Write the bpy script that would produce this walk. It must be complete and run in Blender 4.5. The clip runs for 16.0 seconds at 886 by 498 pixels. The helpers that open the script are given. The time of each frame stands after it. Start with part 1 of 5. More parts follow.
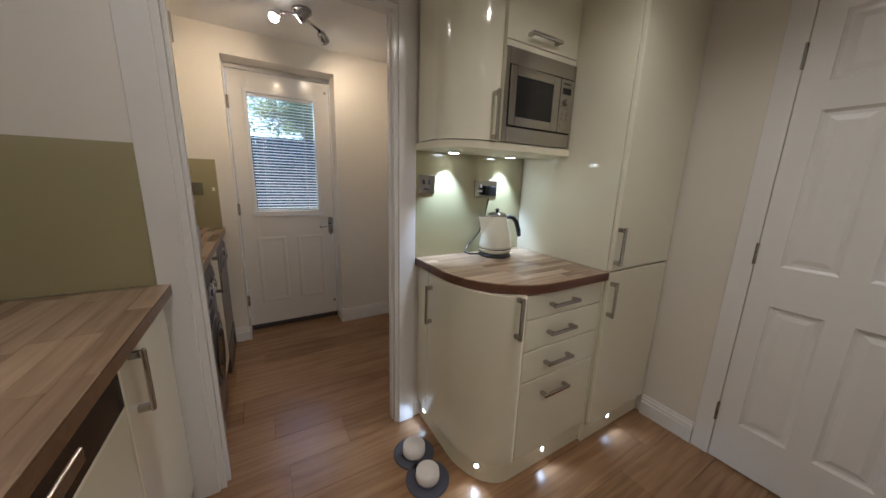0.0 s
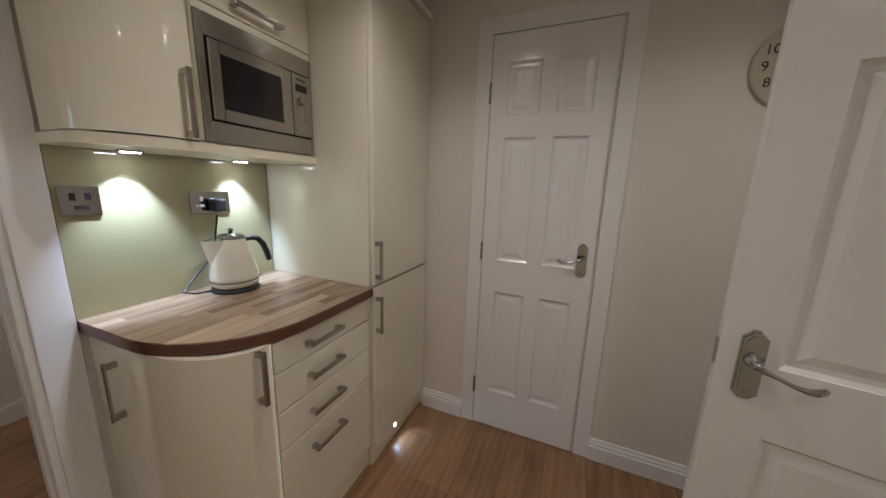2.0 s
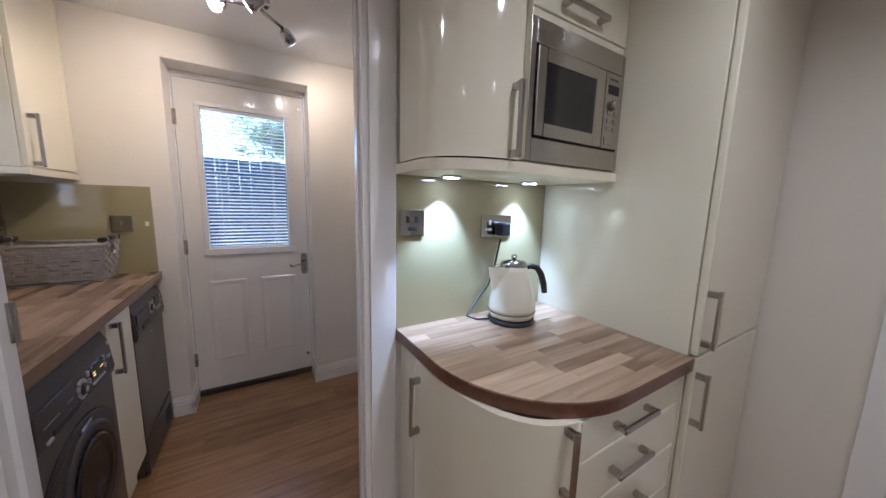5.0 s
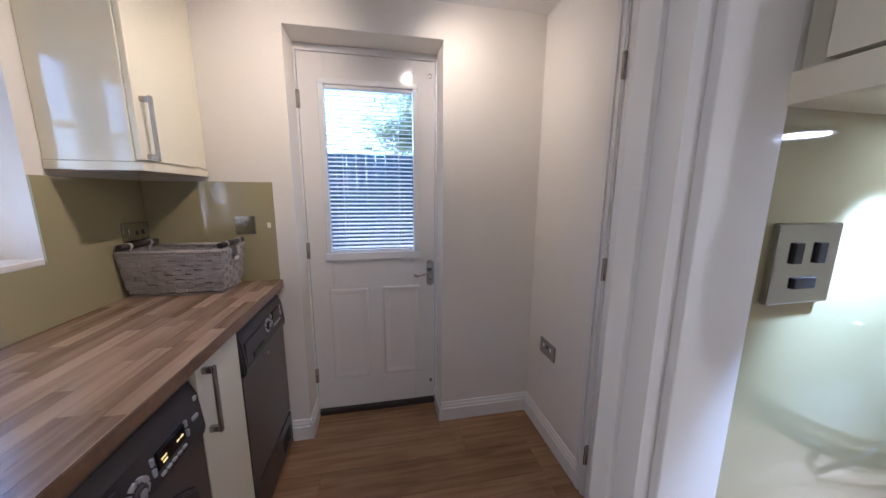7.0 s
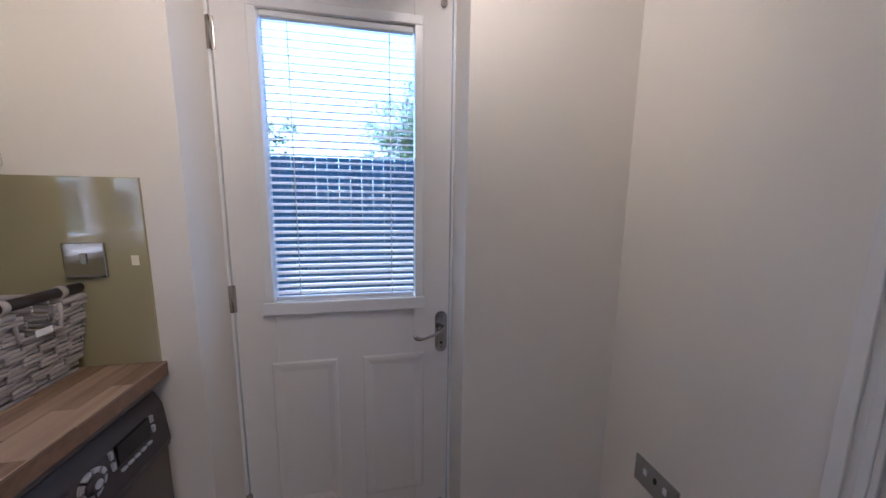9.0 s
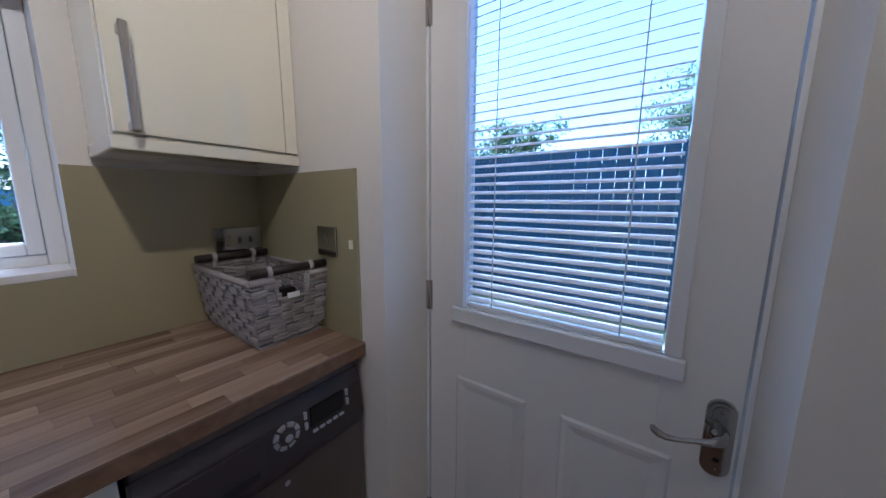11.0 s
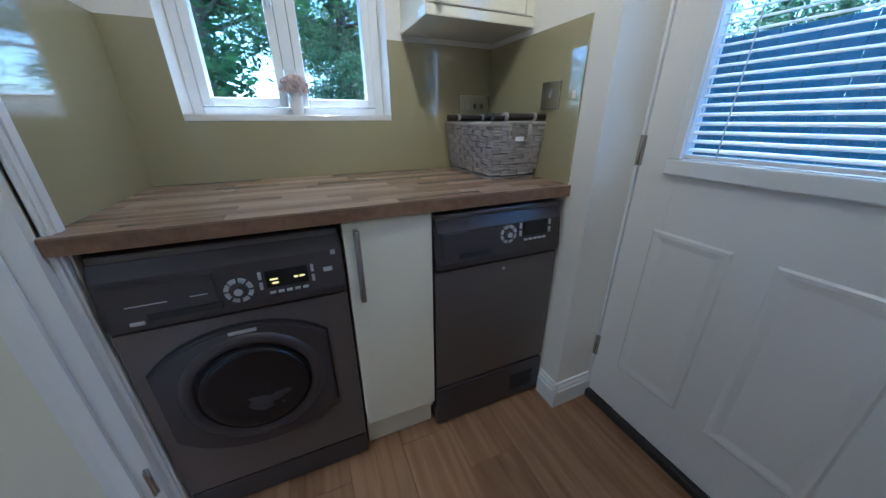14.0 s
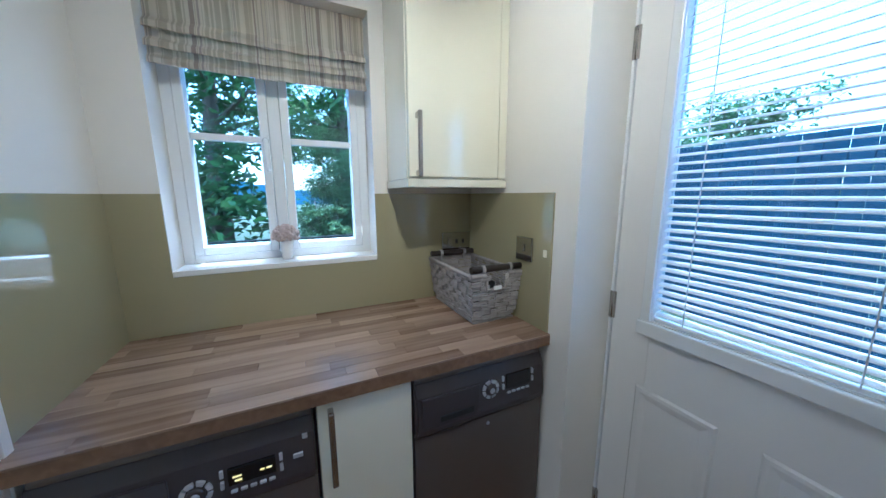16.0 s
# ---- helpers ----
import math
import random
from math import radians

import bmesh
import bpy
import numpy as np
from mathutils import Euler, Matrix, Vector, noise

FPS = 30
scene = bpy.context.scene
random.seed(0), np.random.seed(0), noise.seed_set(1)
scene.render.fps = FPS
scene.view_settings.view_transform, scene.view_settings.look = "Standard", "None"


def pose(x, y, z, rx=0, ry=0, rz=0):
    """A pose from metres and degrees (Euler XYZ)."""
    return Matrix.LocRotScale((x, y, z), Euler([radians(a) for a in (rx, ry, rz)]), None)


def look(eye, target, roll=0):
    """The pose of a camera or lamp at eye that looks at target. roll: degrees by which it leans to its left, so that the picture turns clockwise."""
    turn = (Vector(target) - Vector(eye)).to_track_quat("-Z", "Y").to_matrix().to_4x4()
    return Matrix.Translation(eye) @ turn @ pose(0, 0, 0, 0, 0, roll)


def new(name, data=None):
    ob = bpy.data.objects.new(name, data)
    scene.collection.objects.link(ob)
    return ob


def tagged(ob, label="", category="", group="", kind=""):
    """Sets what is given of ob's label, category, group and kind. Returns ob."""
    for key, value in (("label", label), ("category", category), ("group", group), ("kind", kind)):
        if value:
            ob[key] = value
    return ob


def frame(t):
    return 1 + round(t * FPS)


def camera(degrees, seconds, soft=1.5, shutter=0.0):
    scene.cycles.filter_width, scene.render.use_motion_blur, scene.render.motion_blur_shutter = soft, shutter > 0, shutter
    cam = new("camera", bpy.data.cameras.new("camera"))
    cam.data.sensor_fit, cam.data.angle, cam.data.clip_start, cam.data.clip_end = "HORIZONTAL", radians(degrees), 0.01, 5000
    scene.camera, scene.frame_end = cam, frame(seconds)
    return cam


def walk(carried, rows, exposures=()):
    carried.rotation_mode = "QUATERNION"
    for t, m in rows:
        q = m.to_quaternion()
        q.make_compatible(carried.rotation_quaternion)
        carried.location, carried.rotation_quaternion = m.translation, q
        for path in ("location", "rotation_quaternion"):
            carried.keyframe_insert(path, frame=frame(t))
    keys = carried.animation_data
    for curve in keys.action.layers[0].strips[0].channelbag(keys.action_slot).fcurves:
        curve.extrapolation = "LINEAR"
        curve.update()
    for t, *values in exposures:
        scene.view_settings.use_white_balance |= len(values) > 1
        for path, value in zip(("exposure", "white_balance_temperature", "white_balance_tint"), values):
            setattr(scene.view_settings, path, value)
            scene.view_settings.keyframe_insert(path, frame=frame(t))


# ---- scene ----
cam = camera(109.8, 16.0)
PATH = [
    (0, (-0.603, -1.362, 1.28), (0.397, 0.318, 0.858), 1.7),
    (0.5, (-0.581, -1.37, 1.265), (0.741, 0.079, 0.873), 1.4),
    (1, (-0.544, -1.349, 1.265), (1.033, -0.188, 0.856), 1.8),
    (1.5, (-0.481, -1.34, 1.296), (1.243, -0.409, 0.892), 1.8),
    (2, (-0.338, -1.352, 1.336), (1.473, -0.598, 0.949), 1.8),
    (2.5, (-0.254, -1.337, 1.365), (1.609, -0.697, 1.017), 1.9),
    (3, (-0.228, -1.309, 1.371), (1.658, -0.723, 1.051), 1.9),
    (3.5, (-0.233, -1.279, 1.361), (1.646, -0.665, 1.058), 1.6),
    (4, (-0.271, -1.193, 1.333), (1.437, -0.196, 1.031), 2.6),
    (4.5, (-0.306, -1.1, 1.296), (1.067, 0.325, 1.008), 0.9),
    (5, (-0.338, -0.943, 1.327), (0.678, 0.757, 1.045), 1.4),
    (5.2, (-0.351, -0.877, 1.334), (0.553, 0.884, 1.045), 1.3),
    (7.3, (-0.324, -0.152, 1.335), (0.047, 1.767, 0.996), 0.3),
    (7.5, (-0.296, -0.088, 1.339), (0.082, 1.831, 1.011), 0.1),
    (8, (-0.25, 0.052, 1.349), (0.177, 1.978, 1.023), 0.4),
    (8.2, (-0.236, 0.117, 1.343), (0.215, 2.039, 1.022), 0.7),
    (10.3, (-0.292, 0.904, 1.3), (-0.675, 2.859, 1.126), -0.3),
    (10.5, (-0.26, 0.9, 1.291), (-0.858, 2.801, 1.122), -0.5),
    (11, (-0.172, 0.836, 1.303), (-1.314, 2.448, 0.996), 0.3),
    (11.5, (-0.099, 0.717, 1.248), (-1.577, 2.027, 0.933), 1.3),
    (12, (-0.077, 0.639, 1.234), (-1.746, 1.666, 0.836), 0.5),
    (12.5, (-0.065, 0.601, 1.198), (-1.817, 1.406, 0.668), 0.1),
    (13, (-0.054, 0.587, 1.133), (-1.785, 1.338, 0.471), -0.2),
    (13.5, (-0.042, 0.581, 1.112), (-1.749, 1.324, 0.38), -0.0),
    (14, (-0.039, 0.579, 1.11), (-1.737, 1.309, 0.345), -0.2),
    (14.5, (-0.038, 0.58, 1.126), (-1.732, 1.304, 0.347), 0.1),
    (15, (-0.06, 0.593, 1.256), (-1.774, 1.336, 0.541), 0.1),
    (15.5, (-0.058, 0.608, 1.352), (-1.84, 1.372, 0.862), 0.3),
    (16, (-0.077, 0.634, 1.378), (-1.864, 1.465, 1.037), -0.2),
]
EXPOSURES = [(0, 2.5, 5850, 12), (3.5, 2.5, 6050, 19), (5, 2.8, 5200, 18), (8, 2.9, 5000, 19), (10.5, 2.1, 4650, 17), (13, 2.75, 4250, 4), (16, 2.95, 4250, 2)]
walk(cam, [(t, look(eye, target, roll)) for t, eye, target, roll in PATH], EXPOSURES)

# ---- world and lights ----
world = bpy.data.worlds.new("sky")
scene.world = world
world.use_nodes = True
wn = world.node_tree
sky = wn.nodes.new("ShaderNodeTexSky")
sky.sky_type, sky.sun_disc = "NISHITA", False
sky.sun_elevation, sky.sun_rotation = radians(77), radians(297)
sky.dust_density, sky.ozone_density = 1.5, 2.0
wn.links.new(sky.outputs[0], wn.nodes["Background"].inputs[0])
wn.nodes["Background"].inputs[1].default_value = 0.13


def lamp(name, kind, m, energy, colour, **more):
    data = bpy.data.lights.new(name, kind)
    data.energy, data.color = energy, colour
    if "size" in more:
        data.size = more["size"]
    if "radius" in more:
        data.shadow_soft_size = more["radius"]
    if "cone" in more:
        data.spot_size, data.spot_blend = radians(more["cone"]), more.get("blend", 0.5)
    if "angle" in more:
        data.angle = radians(more["angle"])
    if "wide" in more:
        data.shape, data.size, data.size_y = "RECTANGLE", more["wide"], more["high"]
    ob = new(name, data)
    ob.matrix_world = m
    return ob


WARM, COOL = (1.0, 0.74, 0.47), (0.62, 0.79, 1.0)
lamp("sun", "SUN", look((-1.6, 0.8, 8), (0, 0, 0)), 2.2, (1.0, 0.95, 0.88), angle=8)
KITCHEN_SPOTS = ((-0.75, -0.55, 2.2), (0.35, -0.95, 3.6), (-0.75, -1.85, 3.1), (0.45, -1.95, 2.7))
for sx, sy, watts in KITCHEN_SPOTS:
    lamp("kitchen_downlight_bulb", "SPOT", look((sx, sy, 2.225), (sx, sy, 0)), watts, (1.0, 0.90, 0.78), radius=0.03, cone=150, blend=0.8)
UTILITY_HEADS = ((-0.42, 0.84, -0.75, 0.30, 1.55, 1.9), (-0.18, 0.95, 0.26, 1.38, 1.75, 1.9), (-0.27, 0.73, -1.10, 1.20, 1.65, 4.5))
for sx, sy, tx, ty, tz, watts in UTILITY_HEADS:
    aim = (Vector((tx, ty, tz)) - Vector((sx, sy, 2.185))).normalized()
    tip = Vector((sx, sy, 2.185)) + aim * 0.082
    lamp("utility_spot_bulb", "SPOT", look(tip, tip + aim), watts, WARM, radius=0.022, cone=125, blend=1.0)
for sx in (0.20, 0.545):
    lamp("cabinet_spot_bulb", "SPOT", look((sx, -0.085, 1.408), (sx, 0.02, 1.0)), 3.4, COOL, radius=0.010, cone=72, blend=0.7)

# ---- materials ----


def mat(name, colour, rough=0.5, metal=0.0, grain=0.05, scale=6.0, bump=0.05, fine=120.0, coat=0.0, vary=0.0):
    m = bpy.data.materials.new(name)
    m.use_nodes = True
    t = m.node_tree
    b = t.nodes["Principled BSDF"]
    co = t.nodes.new("ShaderNodeTexCoord")
    big = t.nodes.new("ShaderNodeTexNoise")
    big.inputs["Scale"].default_value, big.inputs["Detail"].default_value = scale, 6
    small = t.nodes.new("ShaderNodeTexNoise")
    small.inputs["Scale"].default_value, small.inputs["Detail"].default_value = fine, 3
    for n in (big, small):
        t.links.new(co.outputs["Object"], n.inputs["Vector"])
    ramp = t.nodes.new("ShaderNodeMix")
    ramp.data_type = "RGBA"
    ramp.inputs["A"].default_value = (*[c * (1 - grain) for c in colour], 1)
    ramp.inputs["B"].default_value = (*[min(1, c * (1 + grain)) for c in colour], 1)
    t.links.new(big.outputs["Fac"], ramp.inputs["Factor"])
    out = ramp.outputs["Result"]
    if vary:
        info = t.nodes.new("ShaderNodeObjectInfo")
        hsv = t.nodes.new("ShaderNodeHueSaturation")
        rng = t.nodes.new("ShaderNodeMapRange")
        rng.inputs["To Min"].default_value, rng.inputs["To Max"].default_value = 1 - vary, 1 + vary
        t.links.new(info.outputs["Random"], rng.inputs["Value"])
        t.links.new(rng.outputs[0], hsv.inputs["Value"])
        t.links.new(out, hsv.inputs["Color"])
        out = hsv.outputs["Color"]
    t.links.new(out, b.inputs["Base Color"])
    rr = t.nodes.new("ShaderNodeMapRange")
    rr.inputs["To Min"].default_value, rr.inputs["To Max"].default_value = rough * 0.8, min(1, rough * 1.2)
    t.links.new(big.outputs["Fac"], rr.inputs["Value"])
    t.links.new(rr.outputs[0], b.inputs["Roughness"])
    b.inputs["Metallic"].default_value = metal
    b.inputs["Coat Weight"].default_value = coat
    b.inputs["Coat Roughness"].default_value = 0.06
    if bump:
        bp = t.nodes.new("ShaderNodeBump")
        bp.inputs["Strength"].default_value, bp.inputs["Distance"].default_value = bump, 0.002
        t.links.new(small.outputs["Fac"], bp.inputs["Height"])
        t.links.new(bp.outputs[0], b.inputs["Normal"])
    return m


def wood(name, dark, light, along, rough=0.4, spread=0.35, grey=0.0):
    """Timber with grain along an axis; each piece takes its own tone."""
    m = bpy.data.materials.new(name)
    m.use_nodes = True
    t = m.node_tree
    b = t.nodes["Principled BSDF"]
    co = t.nodes.new("ShaderNodeTexCoord")
    info = t.nodes.new("ShaderNodeObjectInfo")
    shift = t.nodes.new("ShaderNodeVectorMath")
    shift.operation = "MULTIPLY_ADD"
    t.links.new(info.outputs["Random"], shift.inputs[0])
    shift.inputs[1].default_value = (7, 11, 5)
    t.links.new(co.outputs["Object"], shift.inputs[2])
    mp = t.nodes.new("ShaderNodeMapping")
    mp.inputs["Scale"].default_value = tuple(2.5 if a == along else 38 for a in "xyz")
    t.links.new(shift.outputs[0], mp.inputs["Vector"])
    grain = t.nodes.new("ShaderNodeTexNoise")
    grain.inputs["Scale"].default_value, grain.inputs["Detail"].default_value, grain.inputs["Distortion"].default_value = 1.0, 8, 0.6
    t.links.new(mp.outputs[0], grain.inputs["Vector"])
    blotch = t.nodes.new("ShaderNodeTexNoise")
    blotch.inputs["Scale"].default_value = 4
    t.links.new(shift.outputs[0], blotch.inputs["Vector"])
    add = t.nodes.new("ShaderNodeMath")
    add.operation = "MULTIPLY_ADD"
    t.links.new(info.outputs["Random"], add.inputs[0])
    add.inputs[1].default_value = spread * 2
    sub = t.nodes.new("ShaderNodeMath")
    sub.operation = "MULTIPLY_ADD"
    t.links.new(grain.outputs["Fac"], sub.inputs[0])
    sub.inputs[1].default_value, sub.inputs[2].default_value = 0.7, -spread + 0.0
    t.links.new(sub.outputs[0], add.inputs[2])
    mix2 = t.nodes.new("ShaderNodeMath")
    mix2.operation = "MULTIPLY_ADD"
    t.links.new(blotch.outputs["Fac"], mix2.inputs[0])
    mix2.inputs[1].default_value = 0.3
    t.links.new(add.outputs[0], mix2.inputs[2])
    ramp = t.nodes.new("ShaderNodeValToRGB")
    ramp.color_ramp.elements[0].color, ramp.color_ramp.elements[1].color = (*dark, 1), (*light, 1)
    ramp.color_ramp.elements[0].position, ramp.color_ramp.elements[1].position = 0.15, 0.85
    t.links.new(mix2.outputs[0], ramp.inputs["Fac"])
    t.links.new(ramp.outputs["Color"], b.inputs["Base Color"])
    b.inputs["Roughness"].default_value = rough
    bp = t.nodes.new("ShaderNodeBump")
    bp.inputs["Strength"].default_value, bp.inputs["Distance"].default_value = 0.12, 0.001
    t.links.new(grain.outputs["Fac"], bp.inputs["Height"])
    t.links.new(bp.outputs[0], b.inputs["Normal"])
    return m


def glass(name, tint=(0.95, 0.98, 0.98)):
    m = bpy.data.materials.new(name)
    m.use_nodes = True
    b = m.node_tree.nodes["Principled BSDF"]
    b.inputs["Base Color"].default_value = (*tint, 1)
    b.inputs["Roughness"].default_value, b.inputs["Transmission Weight"].default_value, b.inputs["IOR"].default_value = 0.0, 1.0, 1.45
    return m


def leafy(name, colour):
    """Leaf surface that lets part of the light through; each leaf has its own tone."""
    m = mat(name, colour, 0.5, grain=0.35, scale=1.4, bump=0.0)
    t = m.node_tree
    b = t.nodes["Principled BSDF"]
    base = b.inputs["Base Color"].links[0].from_socket
    isl = t.nodes.new("ShaderNodeNewGeometry")
    rng = t.nodes.new("ShaderNodeMapRange")
    rng.inputs["To Min"].default_value, rng.inputs["To Max"].default_value = 0.45, 1.6
    hsv = t.nodes.new("ShaderNodeHueSaturation")
    t.links.new(isl.outputs["Random Per Island"], rng.inputs["Value"])
    t.links.new(rng.outputs[0], hsv.inputs["Value"])
    t.links.new(base, hsv.inputs["Color"])
    t.links.new(hsv.outputs["Color"], b.inputs["Base Color"])
    through_leaf = t.nodes.new("ShaderNodeBsdfTranslucent")
    t.links.new(hsv.outputs["Color"], through_leaf.inputs["Color"])
    mix = t.nodes.new("ShaderNodeMixShader")
    mix.inputs[0].default_value = 0.4
    t.links.new(b.outputs[0], mix.inputs[1])
    t.links.new(through_leaf.outputs[0], mix.inputs[2])
    t.links.new(mix.outputs[0], t.nodes["Material Output"].inputs["Surface"])
    return m


def glow(name, colour, strength):
    m = bpy.data.materials.new(name)
    m.use_nodes = True
    b = m.node_tree.nodes["Principled BSDF"]
    b.inputs["Emission Color"].default_value, b.inputs["Emission Strength"].default_value = (*colour, 1), strength
    return m


def stripes(name, along):
    """Woven blind cloth with uneven vertical stripes."""
    m = mat(name, (0.5, 0.46, 0.4), 0.9, fine=700, bump=0.25)
    t = m.node_tree
    b = t.nodes["Principled BSDF"]
    co = t.nodes.new("ShaderNodeTexCoord")
    mp = t.nodes.new("ShaderNodeMapping")
    mp.inputs["Scale"].default_value = tuple(34 if a == along else 0 for a in "xyz")
    t.links.new(co.outputs["Object"], mp.inputs["Vector"])
    n = t.nodes.new("ShaderNodeTexNoise")
    n.inputs["Scale"].default_value, n.inputs["Detail"].default_value = 1.0, 2
    t.links.new(mp.outputs[0], n.inputs["Vector"])
    r = t.nodes.new("ShaderNodeValToRGB")
    r.color_ramp.interpolation = "CONSTANT"
    for i, (p, c) in enumerate(((0.0, (0.46, 0.37, 0.30)), (0.40, (0.80, 0.73, 0.60)), (0.47, (0.62, 0.55, 0.42)), (0.52, (0.82, 0.74, 0.61)), (0.6, (0.54, 0.46, 0.39)), (0.64, (0.75, 0.67, 0.52)))):
        e = r.color_ramp.elements[i] if i < 2 else r.color_ramp.elements.new(p)
        e.position, e.color = p, (*c, 1)
    t.links.new(n.outputs["Fac"], r.inputs["Fac"])
    t.links.new(r.outputs["Color"], b.inputs["Base Color"])
    return m


PAINT = mat("white_wall_paint", (0.80, 0.77, 0.71), 0.6, grain=0.03, scale=2.0, bump=0.10, fine=260)
SAGE = mat("pale_sage_wall_paint", (0.74, 0.70, 0.62), 0.6, grain=0.03, scale=2.0, bump=0.10, fine=260)
CEIL = mat("ceiling_paint", (0.82, 0.81, 0.79), 0.8, grain=0.02, bump=0.1, fine=200)
GLOSS_WHITE = mat("white_gloss_woodwork", (0.82, 0.81, 0.79), 0.16, grain=0.02, scale=3, bump=0.03, fine=60)
CREAM = mat("cream_gloss_door", (0.80, 0.77, 0.62), 0.09, grain=0.02, scale=3, bump=0.0, coat=0.6)
CREAM_MATT = mat("cream_carcass", (0.80, 0.76, 0.60), 0.4, grain=0.02, bump=0.02)
OLIVE = mat("olive_glass_splashback", (0.37, 0.335, 0.19), 0.04, grain=0.03, scale=2, bump=0.0, coat=1.0)
STEEL = mat("brushed_steel", (0.46, 0.44, 0.41), 0.24, 1.0, grain=0.06, scale=14, bump=0.08, fine=300)
CHROME = mat("polished_chrome", (0.45, 0.45, 0.45), 0.08, 1.0, grain=0.03, bump=0.0)
BLACK_GLASS = mat("black_glass", (0.012, 0.012, 0.014), 0.10, grain=0.1, bump=0.0)
BLACK = mat("black_plastic", (0.02, 0.02, 0.022), 0.4, grain=0.1, bump=0.05)
GRAPHITE = mat("graphite_enamel", (0.158, 0.134, 0.122), 0.36, 0.45, grain=0.04, scale=5, bump=0.03, fine=400)
GRAPHITE_DARK = mat("dark_graphite_plastic", (0.052, 0.043, 0.045), 0.32, grain=0.06, bump=0.04, fine=400)
SILVER = mat("silver_plastic", (0.55, 0.55, 0.57), 0.35, 0.3, bump=0.02)
UPVC = mat("white_upvc", (0.84, 0.85, 0.86), 0.22, grain=0.015, bump=0.02)
SLAT = mat("white_blind_slat", (0.85, 0.87, 0.88), 0.35, grain=0.02, bump=0.02)
WOVEN = mat("grey_washed_weave", (0.40, 0.37, 0.35), 0.75, grain=0.35, scale=30, bump=0.5, fine=240)
LEATHER = mat("dark_wooden_bar", (0.03, 0.022, 0.02), 0.4, grain=0.3, bump=0.1)
PLANK = wood("oak_floor_plank", (0.135, 0.070, 0.033), (0.46, 0.27, 0.14), "x", 0.26, 0.11)
STAVE_Y = wood("butcher_block_stave", (0.15, 0.088, 0.053), (0.50, 0.36, 0.25), "y", 0.22, 0.22)
STAVE_X = wood("butcher_block_stave_kitchen", (0.16, 0.09, 0.05), (0.58, 0.43, 0.30), "x", 0.22, 0.25)
EDGE = wood("worktop_edge", (0.11, 0.055, 0.028), (0.30, 0.18, 0.10), "x", 0.3, 0.1)
EDGE_RED = wood("worktop_edge_red", (0.075, 0.028, 0.016), (0.20, 0.085, 0.05), "x", 0.3, 0.1)
GLASS = glass("window_glass")
BULB = glow("lit_bulb", (1.0, 0.9, 0.74), 6)
LED = glow("cool_led", (0.9, 0.95, 1.0), 5)
AMBER = glow("amber_display", (1.0, 0.62, 0.08), 0.14)
BLIND = stripes("striped_blind_cloth", "y")
DRIED = mat("dried_flower", (0.50, 0.40, 0.36), 0.9, grain=0.4, scale=80, bump=0.3)
CERAMIC = mat("white_ceramic", (0.80, 0.76, 0.72), 0.2, bump=0.0)
RUBBER = mat("slate_blue_rubber", (0.07, 0.075, 0.10), 0.7, grain=0.2, bump=0.2)
CLOCKFACE = mat("cream_clock_face", (0.55, 0.50, 0.37), 0.5, bump=0.02)
DARKMETAL = mat("dark_door_sill", (0.035, 0.03, 0.028), 0.5, grain=0.2)
GRASS = mat("lawn", (0.035, 0.055, 0.025), 0.9, grain=0.5, scale=1.5, bump=0.8, fine=60)
FENCE = mat("blue_grey_fence_paint", (0.018, 0.055, 0.085), 0.8, grain=0.25, scale=5, bump=0.3, vary=0.15)
BARK = mat("bark", (0.10, 0.075, 0.05), 0.9, grain=0.4, scale=12, bump=0.6)
LEAF = leafy("dark_leaf", (0.065, 0.13, 0.040))
LEAF_PALE = leafy("pale_leaf", (0.15, 0.23, 0.10))
# Bluish tint stands for distance haze, mixed into the hill's colour.
FAR_HILL = mat("haze_tinted_hill", (0.10, 0.20, 0.26), 0.9, grain=0.3, scale=0.4, bump=0.0)
LINEN = mat("washing", (0.045, 0.036, 0.038), 0.9, grain=0.7, scale=25, bump=0.4)

# ---- building helpers ----
ORIGIN = {}


def thing(name, at=(0, 0, 0), label="", category="", group="", kind=""):
    ob = new(name)
    ob.empty_display_size = 0.1
    ob.location = at
    ORIGIN[ob.name] = Vector(at)
    return tagged(ob, label, category, group, kind)


def part(name, bm, material, parent=None, label=""):
    me = bpy.data.meshes.new(name)
    root = parent
    while root is not None and root.parent is not None:
        root = root.parent
    if root is not None:
        bmesh.ops.translate(bm, verts=bm.verts, vec=-ORIGIN.get(root.name, Vector()))
    bm.normal_update()
    bm.to_mesh(me)
    bm.free()
    me.materials.append(material)
    ob = new(name, me)
    ob.parent = parent
    return tagged(ob, label)


def solid(name, bm, material, label="", category="", group="", kind=""):
    return tagged(part(name, bm, material), label, category, group, kind)


def box(x0, x1, y0, y1, z0, z1, bev=0.0, bm=None):
    bm = bm or bmesh.new()
    own = bmesh.new()
    bmesh.ops.create_cube(own, size=1, matrix=Matrix.Translation(((x0 + x1) / 2, (y0 + y1) / 2, (z0 + z1) / 2)) @ Matrix.Diagonal((abs(x1 - x0), abs(y1 - y0), abs(z1 - z0), 1)))
    if bev:
        bmesh.ops.bevel(own, geom=own.edges[:], offset=bev, segments=2, affect="EDGES", profile=0.5)
    me = bpy.data.meshes.new("tmp")
    own.to_mesh(me)
    own.free()
    bm.from_mesh(me)
    bpy.data.meshes.remove(me)
    return bm


